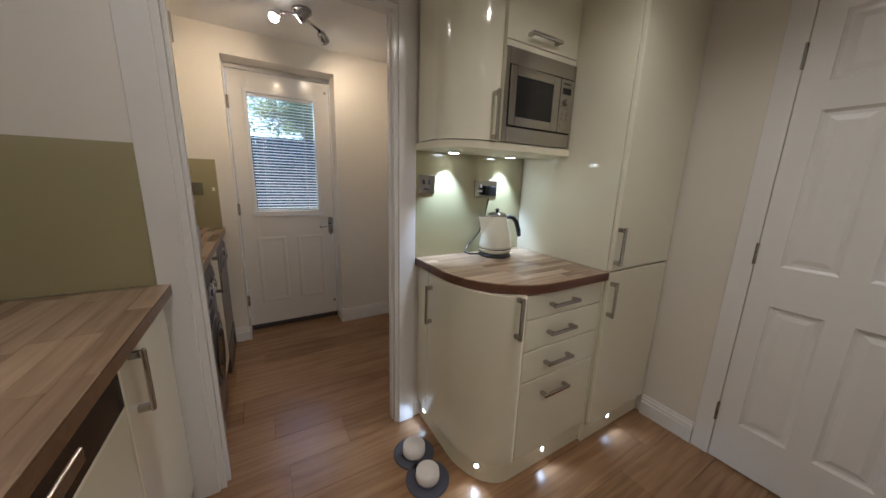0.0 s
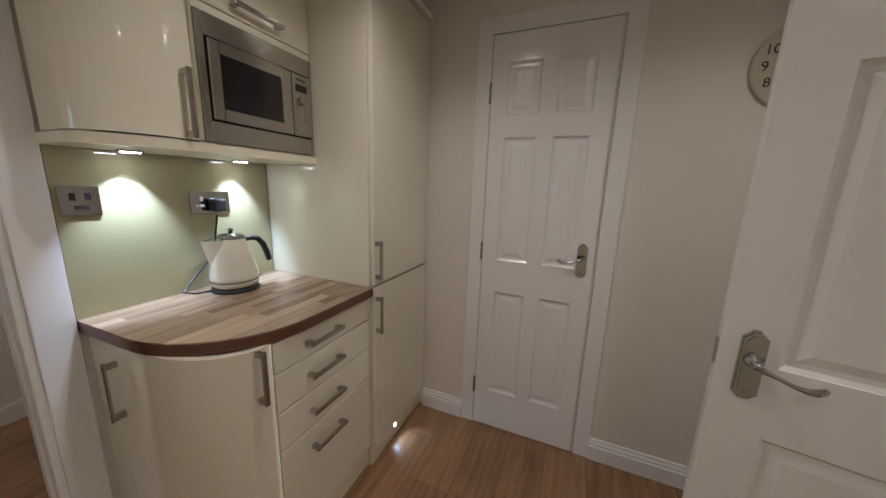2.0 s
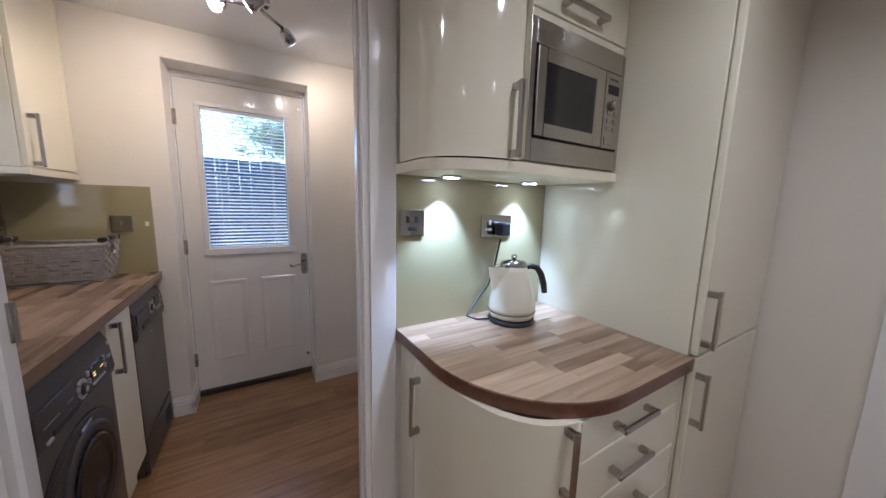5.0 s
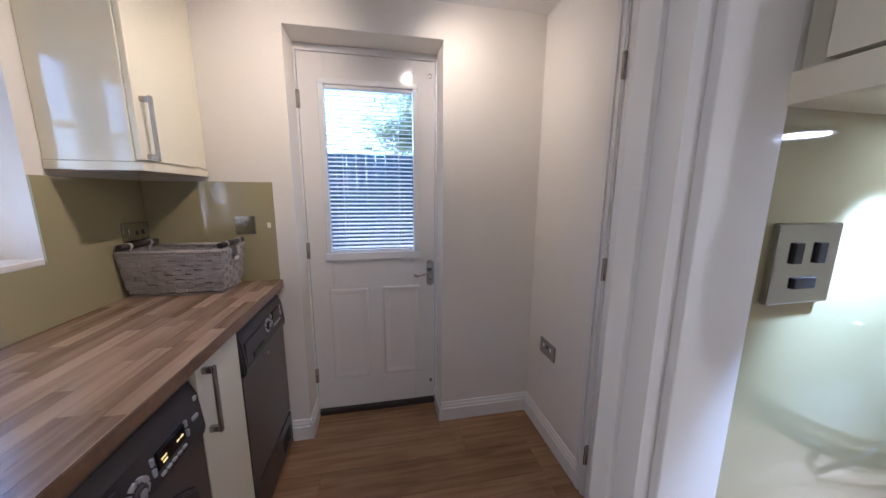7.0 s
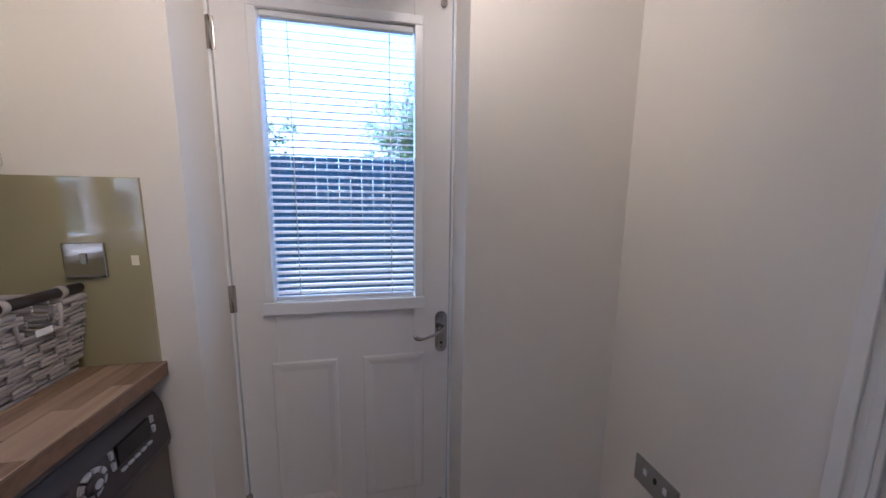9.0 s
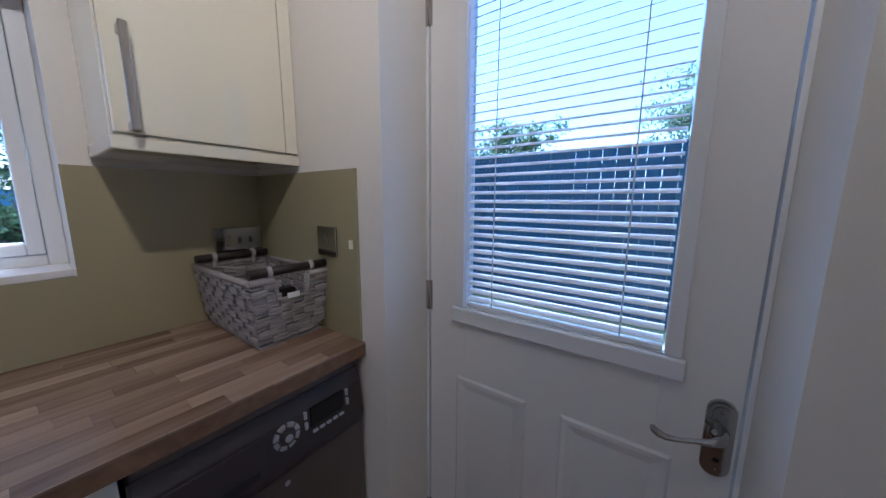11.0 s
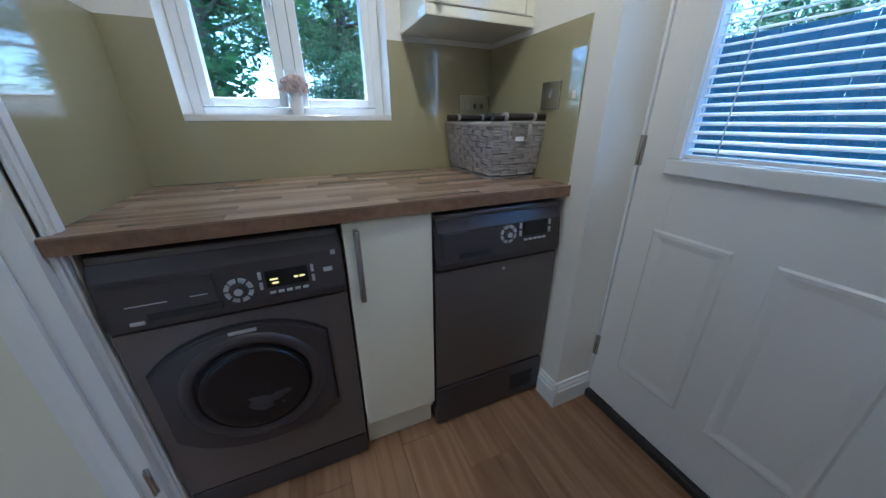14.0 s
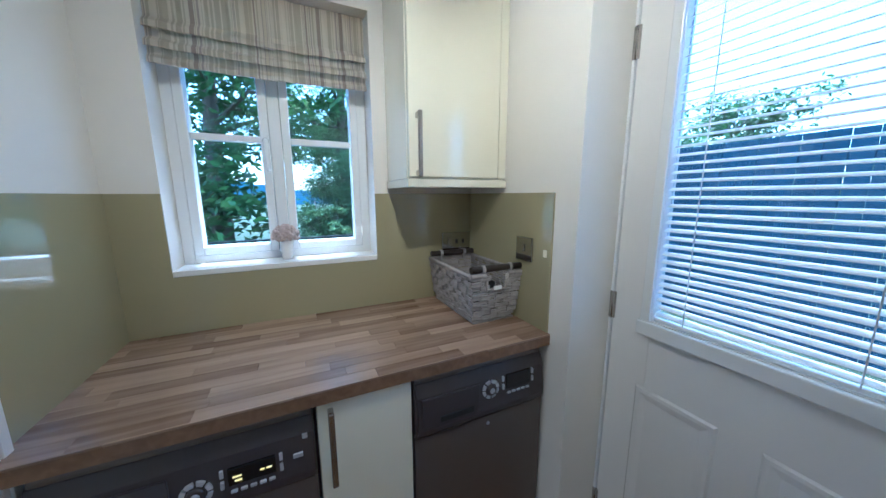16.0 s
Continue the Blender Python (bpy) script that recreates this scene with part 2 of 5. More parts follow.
def tube(points, r, seg=10, bm=None, caps=True):
    bm = bm or bmesh.new()
    pts = [Vector(p) for p in points]
    rings = []
    for i, p in enumerate(pts):
        d = (pts[min(i + 1, len(pts) - 1)] - pts[max(i - 1, 0)]).normalized()
        a = d.orthogonal().normalized() if i == 0 else (side - d * side.dot(d)).normalized()
        side = a
        b = d.cross(a)
        rad = r[i] if isinstance(r, (list, tuple)) else r
        rings.append([bm.verts.new(p + rad * (math.cos(k * math.tau / seg) * a + math.sin(k * math.tau / seg) * b)) for k in range(seg)])
    for q, s in zip(rings, rings[1:]):
        for k in range(seg):
            f = bm.faces.new((q[k], q[(k + 1) % seg], s[(k + 1) % seg], s[k]))
            f.smooth = True
    if caps:
        bm.faces.new(rings[0][::-1])
        bm.faces.new(rings[-1])
    return bm


def lathe(profile, cx, cy, cz, seg=32, bm=None, axis="z"):
    bm = bm or bmesh.new()
    rings = []
    for r, h in profile:
        ring = []
        for k in range(seg):
            u, v = r * math.cos(k * math.tau / seg), r * math.sin(k * math.tau / seg)
            p = (cx + u, cy + v, cz + h) if axis == "z" else (cx + h, cy + u, cz + v) if axis == "x" else (cx + u, cy + h, cz - v)
            ring.append(bm.verts.new(p))
        rings.append(ring)
    for q, s in zip(rings, rings[1:]):
        for k in range(seg):
            f = bm.faces.new((q[k], q[(k + 1) % seg], s[(k + 1) % seg], s[k]))
            f.smooth = True
    bm.faces.new(rings[0][::-1])
    bm.faces.new(rings[-1])
    return bm


def prism(outline, z0, z1, bm=None, turn=None):
    """A flat outline in x and y, given height from z0 to z1; turn maps it into place."""
    bm = bm or bmesh.new()
    turn = turn or Matrix()
    lo = [bm.verts.new(turn @ Vector((x, y, z0))) for x, y in outline]
    hi = [bm.verts.new(turn @ Vector((x, y, z1))) for x, y in outline]
    bm.faces.new(lo[::-1])
    bm.faces.new(hi)
    for k in range(len(outline)):
        j = (k + 1) % len(outline)
        bm.faces.new((lo[k], lo[j], hi[j], hi[k]))
    bmesh.ops.recalc_face_normals(bm, faces=bm.faces[:])
    return bm


def clip(poly, hull):
    """The part of a polygon inside a convex, anticlockwise hull."""
    for (ax, ay), (bx, by) in zip(hull, hull[1:] + hull[:1]):
        inside = lambda p: (bx - ax) * (p[1] - ay) - (by - ay) * (p[0] - ax) >= -1e-9
        out = []
        for p, q in zip(poly, poly[1:] + poly[:1]):
            if inside(p):
                out.append(p)
            if inside(p) != inside(q):
                dp = (bx - ax) * (p[1] - ay) - (by - ay) * (p[0] - ax)
                dq = (bx - ax) * (q[1] - ay) - (by - ay) * (q[0] - ax)
                s = dp / (dp - dq)
                out.append((p[0] + s * (q[0] - p[0]), p[1] + s * (q[1] - p[1])))
        poly = out
        if len(poly) < 3:
            return []
    return poly


def bar_handle(parent, c, along, out, length=0.16, name="handle"):
    """A square-footed steel bar handle centred at c."""
    c, a, o = Vector(c), Vector(along), Vector(out)
    s = a.cross(o)
    bm = bmesh.new()

    def block(mid, la, lo, ls, bev):
        h = [abs(a[i]) * la / 2 + abs(o[i]) * lo / 2 + abs(s[i]) * ls / 2 for i in range(3)]
        box(mid[0] - h[0], mid[0] + h[0], mid[1] - h[1], mid[1] + h[1], mid[2] - h[2], mid[2] + h[2], bev, bm)

    block(c + o * 0.029, length, 0.010, 0.015, 0.003)
    for k in (-1, 1):
        block(c + a * k * (length / 2 - 0.012) + o * 0.0125, 0.018, 0.026, 0.014, 0.002)
    return part(name, bm, STEEL, parent, "brushed steel bar handle")


def lever_set(parent, m, mirror=1, rounded=False):
    """A chrome lever on a stepped backplate; local x runs along the lever, y out of the door."""

    def outline(w, h, cut):
        if rounded:
            top = [(w * math.cos(radians(a)), h - w + w * math.sin(radians(a))) for a in range(0, 181, 20)]
            return top + [(-x, -z) for x, z in top]
        return [(-w + cut, -h), (w - cut, -h), (w, -h + cut), (w, h - cut), (w - cut, h), (w * 0.3, h + 0.005), (-w * 0.3, h + 0.005), (-w + cut, h), (-w, h - cut), (-w, -h + cut)]

    bm = prism(outline(0.022, 0.078, 0.013), -0.005, 0, turn=m @ pose(0, 0, 0, 90))
    prism(outline(0.0185, 0.073, 0.011), -0.009, -0.004, bm, m @ pose(0, 0, 0, 90))
    prism(outline(0.0135, 0.066, 0.008), -0.0115, -0.008, bm, m @ pose(0, 0, 0, 90))
    plate = part("backplate", bm, CHROME, parent, "polished chrome backplate with stepped edges")
    pts = [m @ Vector((mirror * x, y, z)) for x, y, z in ((0, 0.008, 0.016), (0, 0.018, 0.016), (0, 0.030, 0.016), (0.004, 0.040, 0.015), (0.014, 0.044, 0.011), (0.035, 0.044, 0.004), (0.060, 0.044, -0.005), (0.078, 0.044, -0.008), (0.090, 0.044, -0.006), (0.099, 0.044, 0.0), (0.103, 0.044, 0.006))]
    part("lever", tube(pts, [0.015, 0.013, 0.010, 0.0095, 0.007, 0.0045, 0.0045, 0.006, 0.0075, 0.007, 0.004], 12), CHROME, plate, "curved polished chrome lever with a scrolled tip")
    for z in (-0.058, 0.058):
        bm = bmesh.new()
        bmesh.ops.create_icosphere(bm, subdivisions=2, radius=0.0035, matrix=m @ Matrix.Translation((0, 0.0115, z)))
        part("screw", bm, CHROME, plate)
    return plate


def panel_leaf(parent, m, w, h, rows, thick=0.036, stile=0.10, material=None, mid=0.09):
    """A panelled door leaf: x from the hinge, y through the leaf from 0 to thick, z up; rows of (bottom, top)."""
    material = material or GLOSS_WHITE
    bm = bmesh.new()
    edges = [0.0] + [z for r in rows for z in r] + [h]
    cols = [(stile, (w - mid) / 2), ((w + mid) / 2, w - stile)]
    for x0, x1 in ((0, stile), ((w - mid) / 2, (w + mid) / 2), (w - stile, w)):
        box(x0, x1, 0, thick, 0, h, 0, bm)
    for z0, z1 in zip(edges[::2], edges[1::2]):
        for x0, x1 in cols:
            box(x0, x1, 0, thick, z0, z1, 0, bm)
    bmesh.ops.transform(bm, matrix=m, verts=bm.verts)
    leaf = part("leaf", bm, material, parent)
    for z0, z1 in rows:
        for x0, x1 in cols:
            bm = bmesh.new()
            steps = ((0, 0.004), (0.010, 0.011), (0.022, 0.011), (0.042, 0.0045))
            for side in (0, 1):
                rings = []
                for ins, d in steps:
                    y = d if side == 0 else thick - d
                    rings.append([bm.verts.new(m @ Vector(p)) for p in ((x0 + ins, y, z0 + ins), (x1 - ins, y, z0 + ins), (x1 - ins, y, z1 - ins), (x0 + ins, y, z1 - ins))])
                for q, s in zip(rings, rings[1:]):
                    for k in range(4):
                        bm.faces.new((q[k], q[(k + 1) % 4], s[(k + 1) % 4], s[k]))
                bm.faces.new(rings[-1])
            bmesh.ops.recalc_face_normals(bm, faces=bm.faces[:])
            part("panel", bm, material, leaf)
    return leaf


def hinge(parent, x, y, z, along="z", h=0.09):
    bm = tube([(x, y, z - h / 2), (x, y, z + h / 2)], 0.006, 8)
    box(x - 0.012, x + 0.012, y - 0.003, y + 0.003, z - h / 2, z + h / 2, 0.001, bm)
    return part("hinge", bm, STEEL, parent, "steel butt hinge")


def plate(name, c, u, out, w, h, marks, label, category="socket"):
    """A chrome wall plate centred at c: u along its width, out of the wall; marks of (u, z, w, h, material name)."""
    c, u, o = Vector(c), Vector(u), Vector(out)
    t = thing(name, c, label, category)

    def slab(cu, cz, ww, hh, d0, d1, bev):
        mid = c + u * cu + Vector((0, 0, cz)) + o * (d0 + d1) / 2
        e = [abs(u[i]) * ww / 2 + abs(o[i]) * (d1 - d0) / 2 for i in range(3)]
        return box(mid[0] - e[0], mid[0] + e[0], mid[1] - e[1], mid[1] + e[1], mid[2] - hh / 2, mid[2] + hh / 2, bev)

    body = part("faceplate", slab(0, 0, w, h, 0.0005, 0.008, 0.002), CHROME, t, "polished chrome faceplate")
    for cu, cz, ww, hh, mm in marks:
        part("rocker" if mm is not BLACK else "pin_slot", slab(cu, cz, ww, hh, 0.0075, 0.011, 0.001), mm, body)
    return t

# ---- the shell ----
XL, XR, YS, H = -1.42, 1.228, -2.48, 2.24          # kitchen
UX0, UX1, UY0, UY1 = -1.375, 0.53, 0.10, 1.385     # utility room
DX0, DX1, DH = -0.835, -0.042, 1.985               # doorway between them
BX0, BX1, BH, BY = -0.745, -0.012, 2.075, 1.565    # back door recess and plane
WY0, WY1, WZ0, WZ1 = 0.242, 0.928, 1.127, 2.06     # utility window opening


def structure(name, bm, material, label, category):
    return solid(name, bm, material, label, category, kind="structure")


structure("subfloor", box(XL - 0.1, XR + 0.1, YS - 0.1, BY + 0.08, -0.14, -0.014), DARKMETAL, "dark timber base under the oak planks", "floor")
structure("ceiling", box(XL - 0.1, XR + 0.1, YS - 0.1, UY1 + 0.3, H, H + 0.12), CEIL, "plain matt white painted ceiling", "ceiling")

bm = box(XL, DX0, 0, 0.10, 0, H)
box(DX1, XR, 0, 0.06, 0, H, 0, bm)
box(DX0, DX1, 0, 0.06, DH, H, 0, bm)
structure("wall_between_rooms", bm, PAINT, "off-white painted wall with a doorway opening", "wall")
structure("wall_kitchen_east", box(XR, XR + 0.1, YS, UY1 + 0.3, 0, H), SAGE, "pale sage painted kitchen wall", "wall")
structure("wall_kitchen_west", box(XL - 0.1, XL, YS, 0.10, 0, H), PAINT, "off-white painted kitchen wall", "wall")
structure("wall_kitchen_south", box(XL - 0.1, XR + 0.1, YS - 0.1, YS, 0, H), PAINT, "off-white painted kitchen wall", "wall")
bm = box(UX0 - 0.25, UX0, UY0, WY0, 0, H)
box(UX0 - 0.25, UX0, WY1, UY1 + 0.3, 0, H, 0, bm)
box(UX0 - 0.25, UX0, WY0, WY1, 0, WZ0, 0, bm)
box(UX0 - 0.25, UX0, WY0, WY1, WZ1, H, 0, bm)
structure("wall_utility_west", bm, PAINT, "cream painted wall with a window opening", "wall")
bm = box(UX0, BX0, UY1, UY1 + 0.3, 0, H)
box(BX1, XR, UY1, UY1 + 0.3, 0, H, 0, bm)
box(BX0, BX1, UY1, UY1 + 0.3, BH, H, 0, bm)
structure("wall_utility_north", bm, PAINT, "cream painted wall with a deep door recess", "wall")
structure("wall_utility_east", box(UX1, UX1 + 0.1, 0.06, UY1, 0, H), PAINT, "cream painted utility room wall", "wall")


def skirting(points, label="white moulded skirting board"):
    """Moulded skirting along straight stretches ((x0, y0), (x1, y1), normal)."""
    for (x0, y0), (x1, y1), (nx, ny) in points:
        d = Vector((x1 - x0, y1 - y0, 0))
        n = Vector((nx, ny, 0))
        prof = ((0, 0), (0.016, 0), (0.016, 0.075), (0.011, 0.082), (0.013, 0.090), (0.007, 0.102), (0.006, 0.112), (0.0, 0.115))
        bm = bmesh.new()
        ends = [[bm.verts.new(Vector((x0, y0, 0)) + d * s + n * a + Vector((0, 0, b))) for a, b in prof] for s in (0, 1)]
        for k in range(len(prof)):
            j = (k + 1) % len(prof)
            bm.faces.new((ends[0][k], ends[0][j], ends[1][j], ends[1][k]))
        bm.faces.new(ends[0])
        bm.faces.new(ends[1][::-1])
        bmesh.ops.recalc_face_normals(bm, faces=bm.faces[:])
        structure("baseboard", bm, GLOSS_WHITE, label, "skirting")


def architrave(name, plane, at, a0, a1, top, out, w=0.068, sides=(1, 1), head=True, plain=False):
    """Moulded trim round an opening from a0 to a1 in the plane x = at or y = at."""
    bm = bmesh.new()

    def bar(u0, u1, z0, z1, d0, d1):
        lo, hi = sorted((at + out * d0, at + out * d1))
        if plane == "x":
            box(lo, hi, u0, u1, z0, z1, 0.002, bm)
        else:
            box(u0, u1, lo, hi, z0, z1, 0.002, bm)

    for d, i0, i1 in ((0.012, 0, w), (0.017, 0.008, 0.022), (0.020, w - 0.026, w - 0.004))[:1 if plain else 3]:
        if sides[0]:
            bar(a0 - i1, a0 - i0, 0, top + i1, 0, d)
        if sides[1]:
            bar(a1 + i0, a1 + i1, 0, top + i1, 0, d)
        if head:
            bar(a0 - (i0 if sides[0] else 0), a1 + (i0 if sides[1] else 0), top + i0, top + i1, 0, d)
    return structure(name, bm, GLOSS_WHITE, "white gloss moulded door architrave", "trim")


skirting([((XR, -0.60), (XR, -0.85), (-1, 0)), ((XR, -1.535), (XR, YS), (-1, 0)), ((XL, YS), (XR, YS), (0, 1)),
          ((BX1, UY1), (UX1, UY1), (0, -1)), ((UX1, UY1), (UX1, 0.845), (-1, 0)), ((BX1, UY1 - 0.016), (BX1, BY), (-1, 0)),
          ((BX0, BY), (BX0, UY1 - 0.016), (1, 0)), ((-0.835, UY1), (BX0 + 0.016, UY1), (0, -1)), ((DX1 + 0.004, 0.06), (UX1, 0.06), (0, 1))])
architrave("trim_doorway_kitchen", "y", 0, DX0, DX1, DH, -1, 0.085, plain=True)
architrave("trim_doorway_utility", "y", UY0, DX0, DX1, DH, 1, 0.05, sides=(1, 0), head=False)
architrave("trim_store_door", "x", XR, -1.468, -0.925, 2.035, -1, 0.072, plain=True)
architrave("trim_utility_side_door", "x", UX1, 0.165, 0.785, 2.02, -1, 0.06)
bm = box(DX0, DX0 + 0.022, 0.0, 0.10, 0, DH - 0.02)
box(DX1 - 0.018, DX1, 0.0, 0.06, 0, DH - 0.02, 0, bm)
box(DX0, DX1, 0.0, 0.06, DH - 0.022, DH, 0, bm)
for x0, x1 in ((DX0 + 0.022, DX0 + 0.034), (DX1 - 0.026, DX1 - 0.018)):
    box(x0, x1, 0.03, 0.06, 0, DH - 0.022, 0.001, bm)
lining = structure("trim_door_lining", bm, GLOSS_WHITE, "white gloss timber door lining", "trim")

# ---- panelled doors ----
ROWS = ((0.22, 0.80), (0.97, 1.57), (1.67, 1.90))
door = thing("door_1", (XR, -0.93, 0.006), "closed white six-panel cupboard door with chrome lever", "door", kind="structure")
leaf = panel_leaf(door, pose(XR - 0.014, -0.930, 0.008, rz=-90), 0.525, 2.02, ROWS, thick=0.03, stile=0.075, mid=0.07)
lever_set(leaf, pose(XR - 0.014, -1.405, 1.02, rz=90), 1)
for z in (0.25, 1.02, 1.78):
    hinge(door, XR - 0.016, -0.925, z)

door = thing("door_2", (UX1, 0.77, 0.006), "closed white six-panel internal door on steel hinges", "door", kind="structure")
panel_leaf(door, pose(UX1 - 0.014, 0.775, 0.008, rz=-90), 0.60, 2.0, ROWS, thick=0.03, stile=0.09)
for z in (0.22, 1.05, 1.78):
    hinge(door, UX1 - 0.018, 0.78, z)

door = thing("door_3", (0.426, -2.424, 0.006), "white six-panel door standing ajar into the kitchen", "door", kind="structure")
NEAR = pose(0.406, -2.400, 0.008, rz=78)
leaf = panel_leaf(door, NEAR, 0.72, 2.0, ROWS, thick=0.04)
lever_set(leaf, NEAR @ pose(0.665, 0.04, 0.965), -1)
bm = box(0.716, 0.724, 0.010, 0.030, 0.945, 1.005, 0.001)
bmesh.ops.transform(bm, matrix=NEAR, verts=bm.verts)
part("latch", bm, CHROME, leaf, "small latch plate in the door edge")

for z in (0.25, 1.05, 1.75):
    hinge(lining, DX0 + 0.024, 0.088, z)

# back door with glazed upper half
door = thing("door_4", (BX0, BY, 0.02), "white panelled back door with glazed upper half", "door", kind="structure")
GX0, GX1, GZ0, GZ1 = -0.610, -0.148, 1.005, 1.892
dx0, dx1 = BX0 + 0.012, BX1 - 0.012
bm = box(dx0, GX0, BY, BY + 0.044, 0.035, BH - 0.035, 0.002)
box(GX1, dx1, BY, BY + 0.044, 0.035, BH - 0.035, 0.002, bm)
box(GX0, GX1, BY, BY + 0.044, GZ1, BH - 0.035, 0.0, bm)
box(GX0, GX1, BY, BY + 0.044, 0.035, GZ0, 0.0, bm)
leaf = part("leaf", bm, GLOSS_WHITE, door)
for x0, x1 in ((-0.635, -0.42), (-0.335, -0.115)):
    for z0, z1 in ((0.23, 0.79),):
        bm = bmesh.new()
        rings = []
        for ins, d in ((0, 0.0), (0.006, 0.005), (0.016, 0.005), (0.036, 0.0008), (0.05, 0.0008)):
            rings.append([bm.verts.new((x, BY - d, z)) for x, z in ((x0 + ins, z0 + ins), (x1 - ins, z0 + ins), (x1 - ins, z1 - ins), (x0 + ins, z1 - ins))])
        for q, s in zip(rings, rings[1:]):
            for k in range(4):
                bm.faces.new((q[k], q[(k + 1) % 4], s[(k + 1) % 4], s[k]))
        bm.faces.new(rings[-1])
        bmesh.ops.recalc_face_normals(bm, faces=bm.faces[:])
        part("panel", bm, GLOSS_WHITE, leaf)
bm = box(GX0 - 0.028, GX1 + 0.028, BY - 0.012, BY - 0.0005, GZ1, GZ1 + 0.028, 0.003)
box(GX0 - 0.028, GX0, BY - 0.012, BY - 0.0005, GZ0 - 0.0, GZ1, 0.003, bm)
box(GX1, GX1 + 0.028, BY - 0.012, BY - 0.0005, GZ0 - 0.0, GZ1, 0.003, bm)
box(GX0 - 0.036, GX1 + 0.036, BY - 0.016, BY - 0.0005, GZ0 - 0.045, GZ0 - 0.001, 0.004, bm)
part("glazing_bead", bm, UPVC, leaf, "white moulded glazing bead")
pane = part("pane", box(GX0, GX1, BY + 0.026, BY + 0.034, GZ0, GZ1), GLASS, leaf, "clear glass pane")
pane.visible_shadow = False
lever_set(leaf, pose(-0.052, BY, 0.865, rz=180), 1, True)
part("keyhole", lathe(((0.005, 0), (0.005, 0.003)), -0.052, BY - 0.0115, 0.825, 12, axis="y"), BLACK, leaf)
for z in (0.26, 1.02, 1.81):
    hinge(door, BX0 + 0.008, BY - 0.004, z)
part("bolt_eye", lathe(((0.011, 0), (0.011, 0.01), (0.005, 0.012)), dx1 - 0.03, BY - 0.0125, 1.965, 14, axis="y"), STEEL, leaf, "small steel viewer ring")
part("bolt_eye", lathe(((0.010, 0), (0.010, 0.01), (0.005, 0.012)), dx1 - 0.025, BY - 0.0125, 0.155, 14, axis="y"), STEEL, leaf, "small steel stud")
bm = box(BX0, dx0 - 0.003, BY - 0.006, BY + 0.06, 0.03, BH, 0.002)
box(dx1 + 0.003, BX1, BY - 0.006, BY + 0.06, 0.03, BH, 0.002, bm)
box(dx0 - 0.003, dx1 + 0.003, BY - 0.006, BY + 0.06, BH - 0.032, BH, 0.002, bm)
part("frame", bm, UPVC, door, "white door frame")
part("threshold", box(BX0, BX1, BY - 0.02, BY + 0.08, 0.0, 0.032, 0.004), DARKMETAL, door, "dark metal threshold strip")

# venetian blind on the back door
blind = thing("venetian_blind", (-0.379, BY, GZ0), "white venetian blind with tilted narrow slats on the door glass", "blind")
part("head_rail", box(GX0 + 0.003, GX1 - 0.003, BY + 0.001, BY + 0.022, GZ1 - 0.02, GZ1 - 0.001, 0.003), SLAT, blind)
part("bottom_rail", box(GX0 + 0.003, GX1 - 0.003, BY + 0.003, BY + 0.020, GZ0 + 0.002, GZ0 + 0.014, 0.003), SLAT, blind)
first = None
count = 38
for k in range(count):
    z = GZ0 + 0.026 + k * (GZ1 - GZ0 - 0.054) / (count - 1)
    if first is None:
        bm = bmesh.new()
        ws = []
        for i in range(5):
            u = (i - 2) / 2
            y, zz = 0.0085 * u, 0.0042 * u + 0.0016 * (1 - u * u)
            ws.append([bm.verts.new((x, y, zz + dz)) for x in (GX0 + 0.004 + 0.379, GX1 - 0.004 + 0.379) for dz in (0.0004, -0.0004)])
        for a, b in zip(ws, ws[1:]):
            bm.faces.new((a[0], b[0], b[2], a[2]))
            bm.faces.new((a[1], a[3], b[3], b[1]))
        bm.faces.new((ws[0][0], ws[0][2], ws[0][3], ws[0][1]))
        bm.faces.new((ws[-1][0], ws[-1][1], ws[-1][3], ws[-1][2]))
        me = bpy.data.meshes.new("slat")
        bm.to_mesh(me)
        bm.free()
        me.materials.append(SLAT)
        first = me
    s = new("slat", first)
    s.parent = blind
    s.location = (0, 0.012, z - GZ0)
for x in (GX0 + 0.08, GX1 - 0.08):
    part("ladder_cord", tube([(x, BY + 0.0025, GZ0 + 0.01), (x, BY + 0.0025, GZ1 - 0.01)], 0.0016, 6), SLAT, blind)
part("tassel", tube([(-0.33, BY - 0.003, GZ0 - 0.006), (-0.30, BY - 0.003, GZ0 - 0.006)], 0.005, 8), SLAT, blind)

# ---- utility window ----
win = thing("window_1", (UX0 - 0.16, 0.59, WZ0), "white casement window with two lights and glazing bars", "window", kind="structure")
fx0, fx1 = UX0 - 0.185, UX0 - 0.125
bm = box(fx0, fx1, WY0, WY0 + 0.035, WZ0, WZ1, 0.003)
box(fx0, fx1, WY1 - 0.035, WY1, WZ0, WZ1, 0.003, bm)
box(fx0, fx1, WY0 + 0.035, WY1 - 0.035, WZ0, WZ0 + 0.03, 0.003, bm)
box(fx0, fx1, WY0 + 0.035, WY1 - 0.035, WZ1 - 0.035, WZ1, 0.003, bm)
box(fx0, fx1, 0.560, 0.600, WZ0 + 0.03, WZ1 - 0.035, 0.003, bm)
part("window_frame", bm, UPVC, win)
part("window_sill", box(UX0 - 0.125, UX0 + 0.004, WY0 + 0.002, WY1 - 0.002, WZ0 - 0.018, WZ0 + 0.002, 0.003), GLOSS_WHITE, win, "white gloss window board")
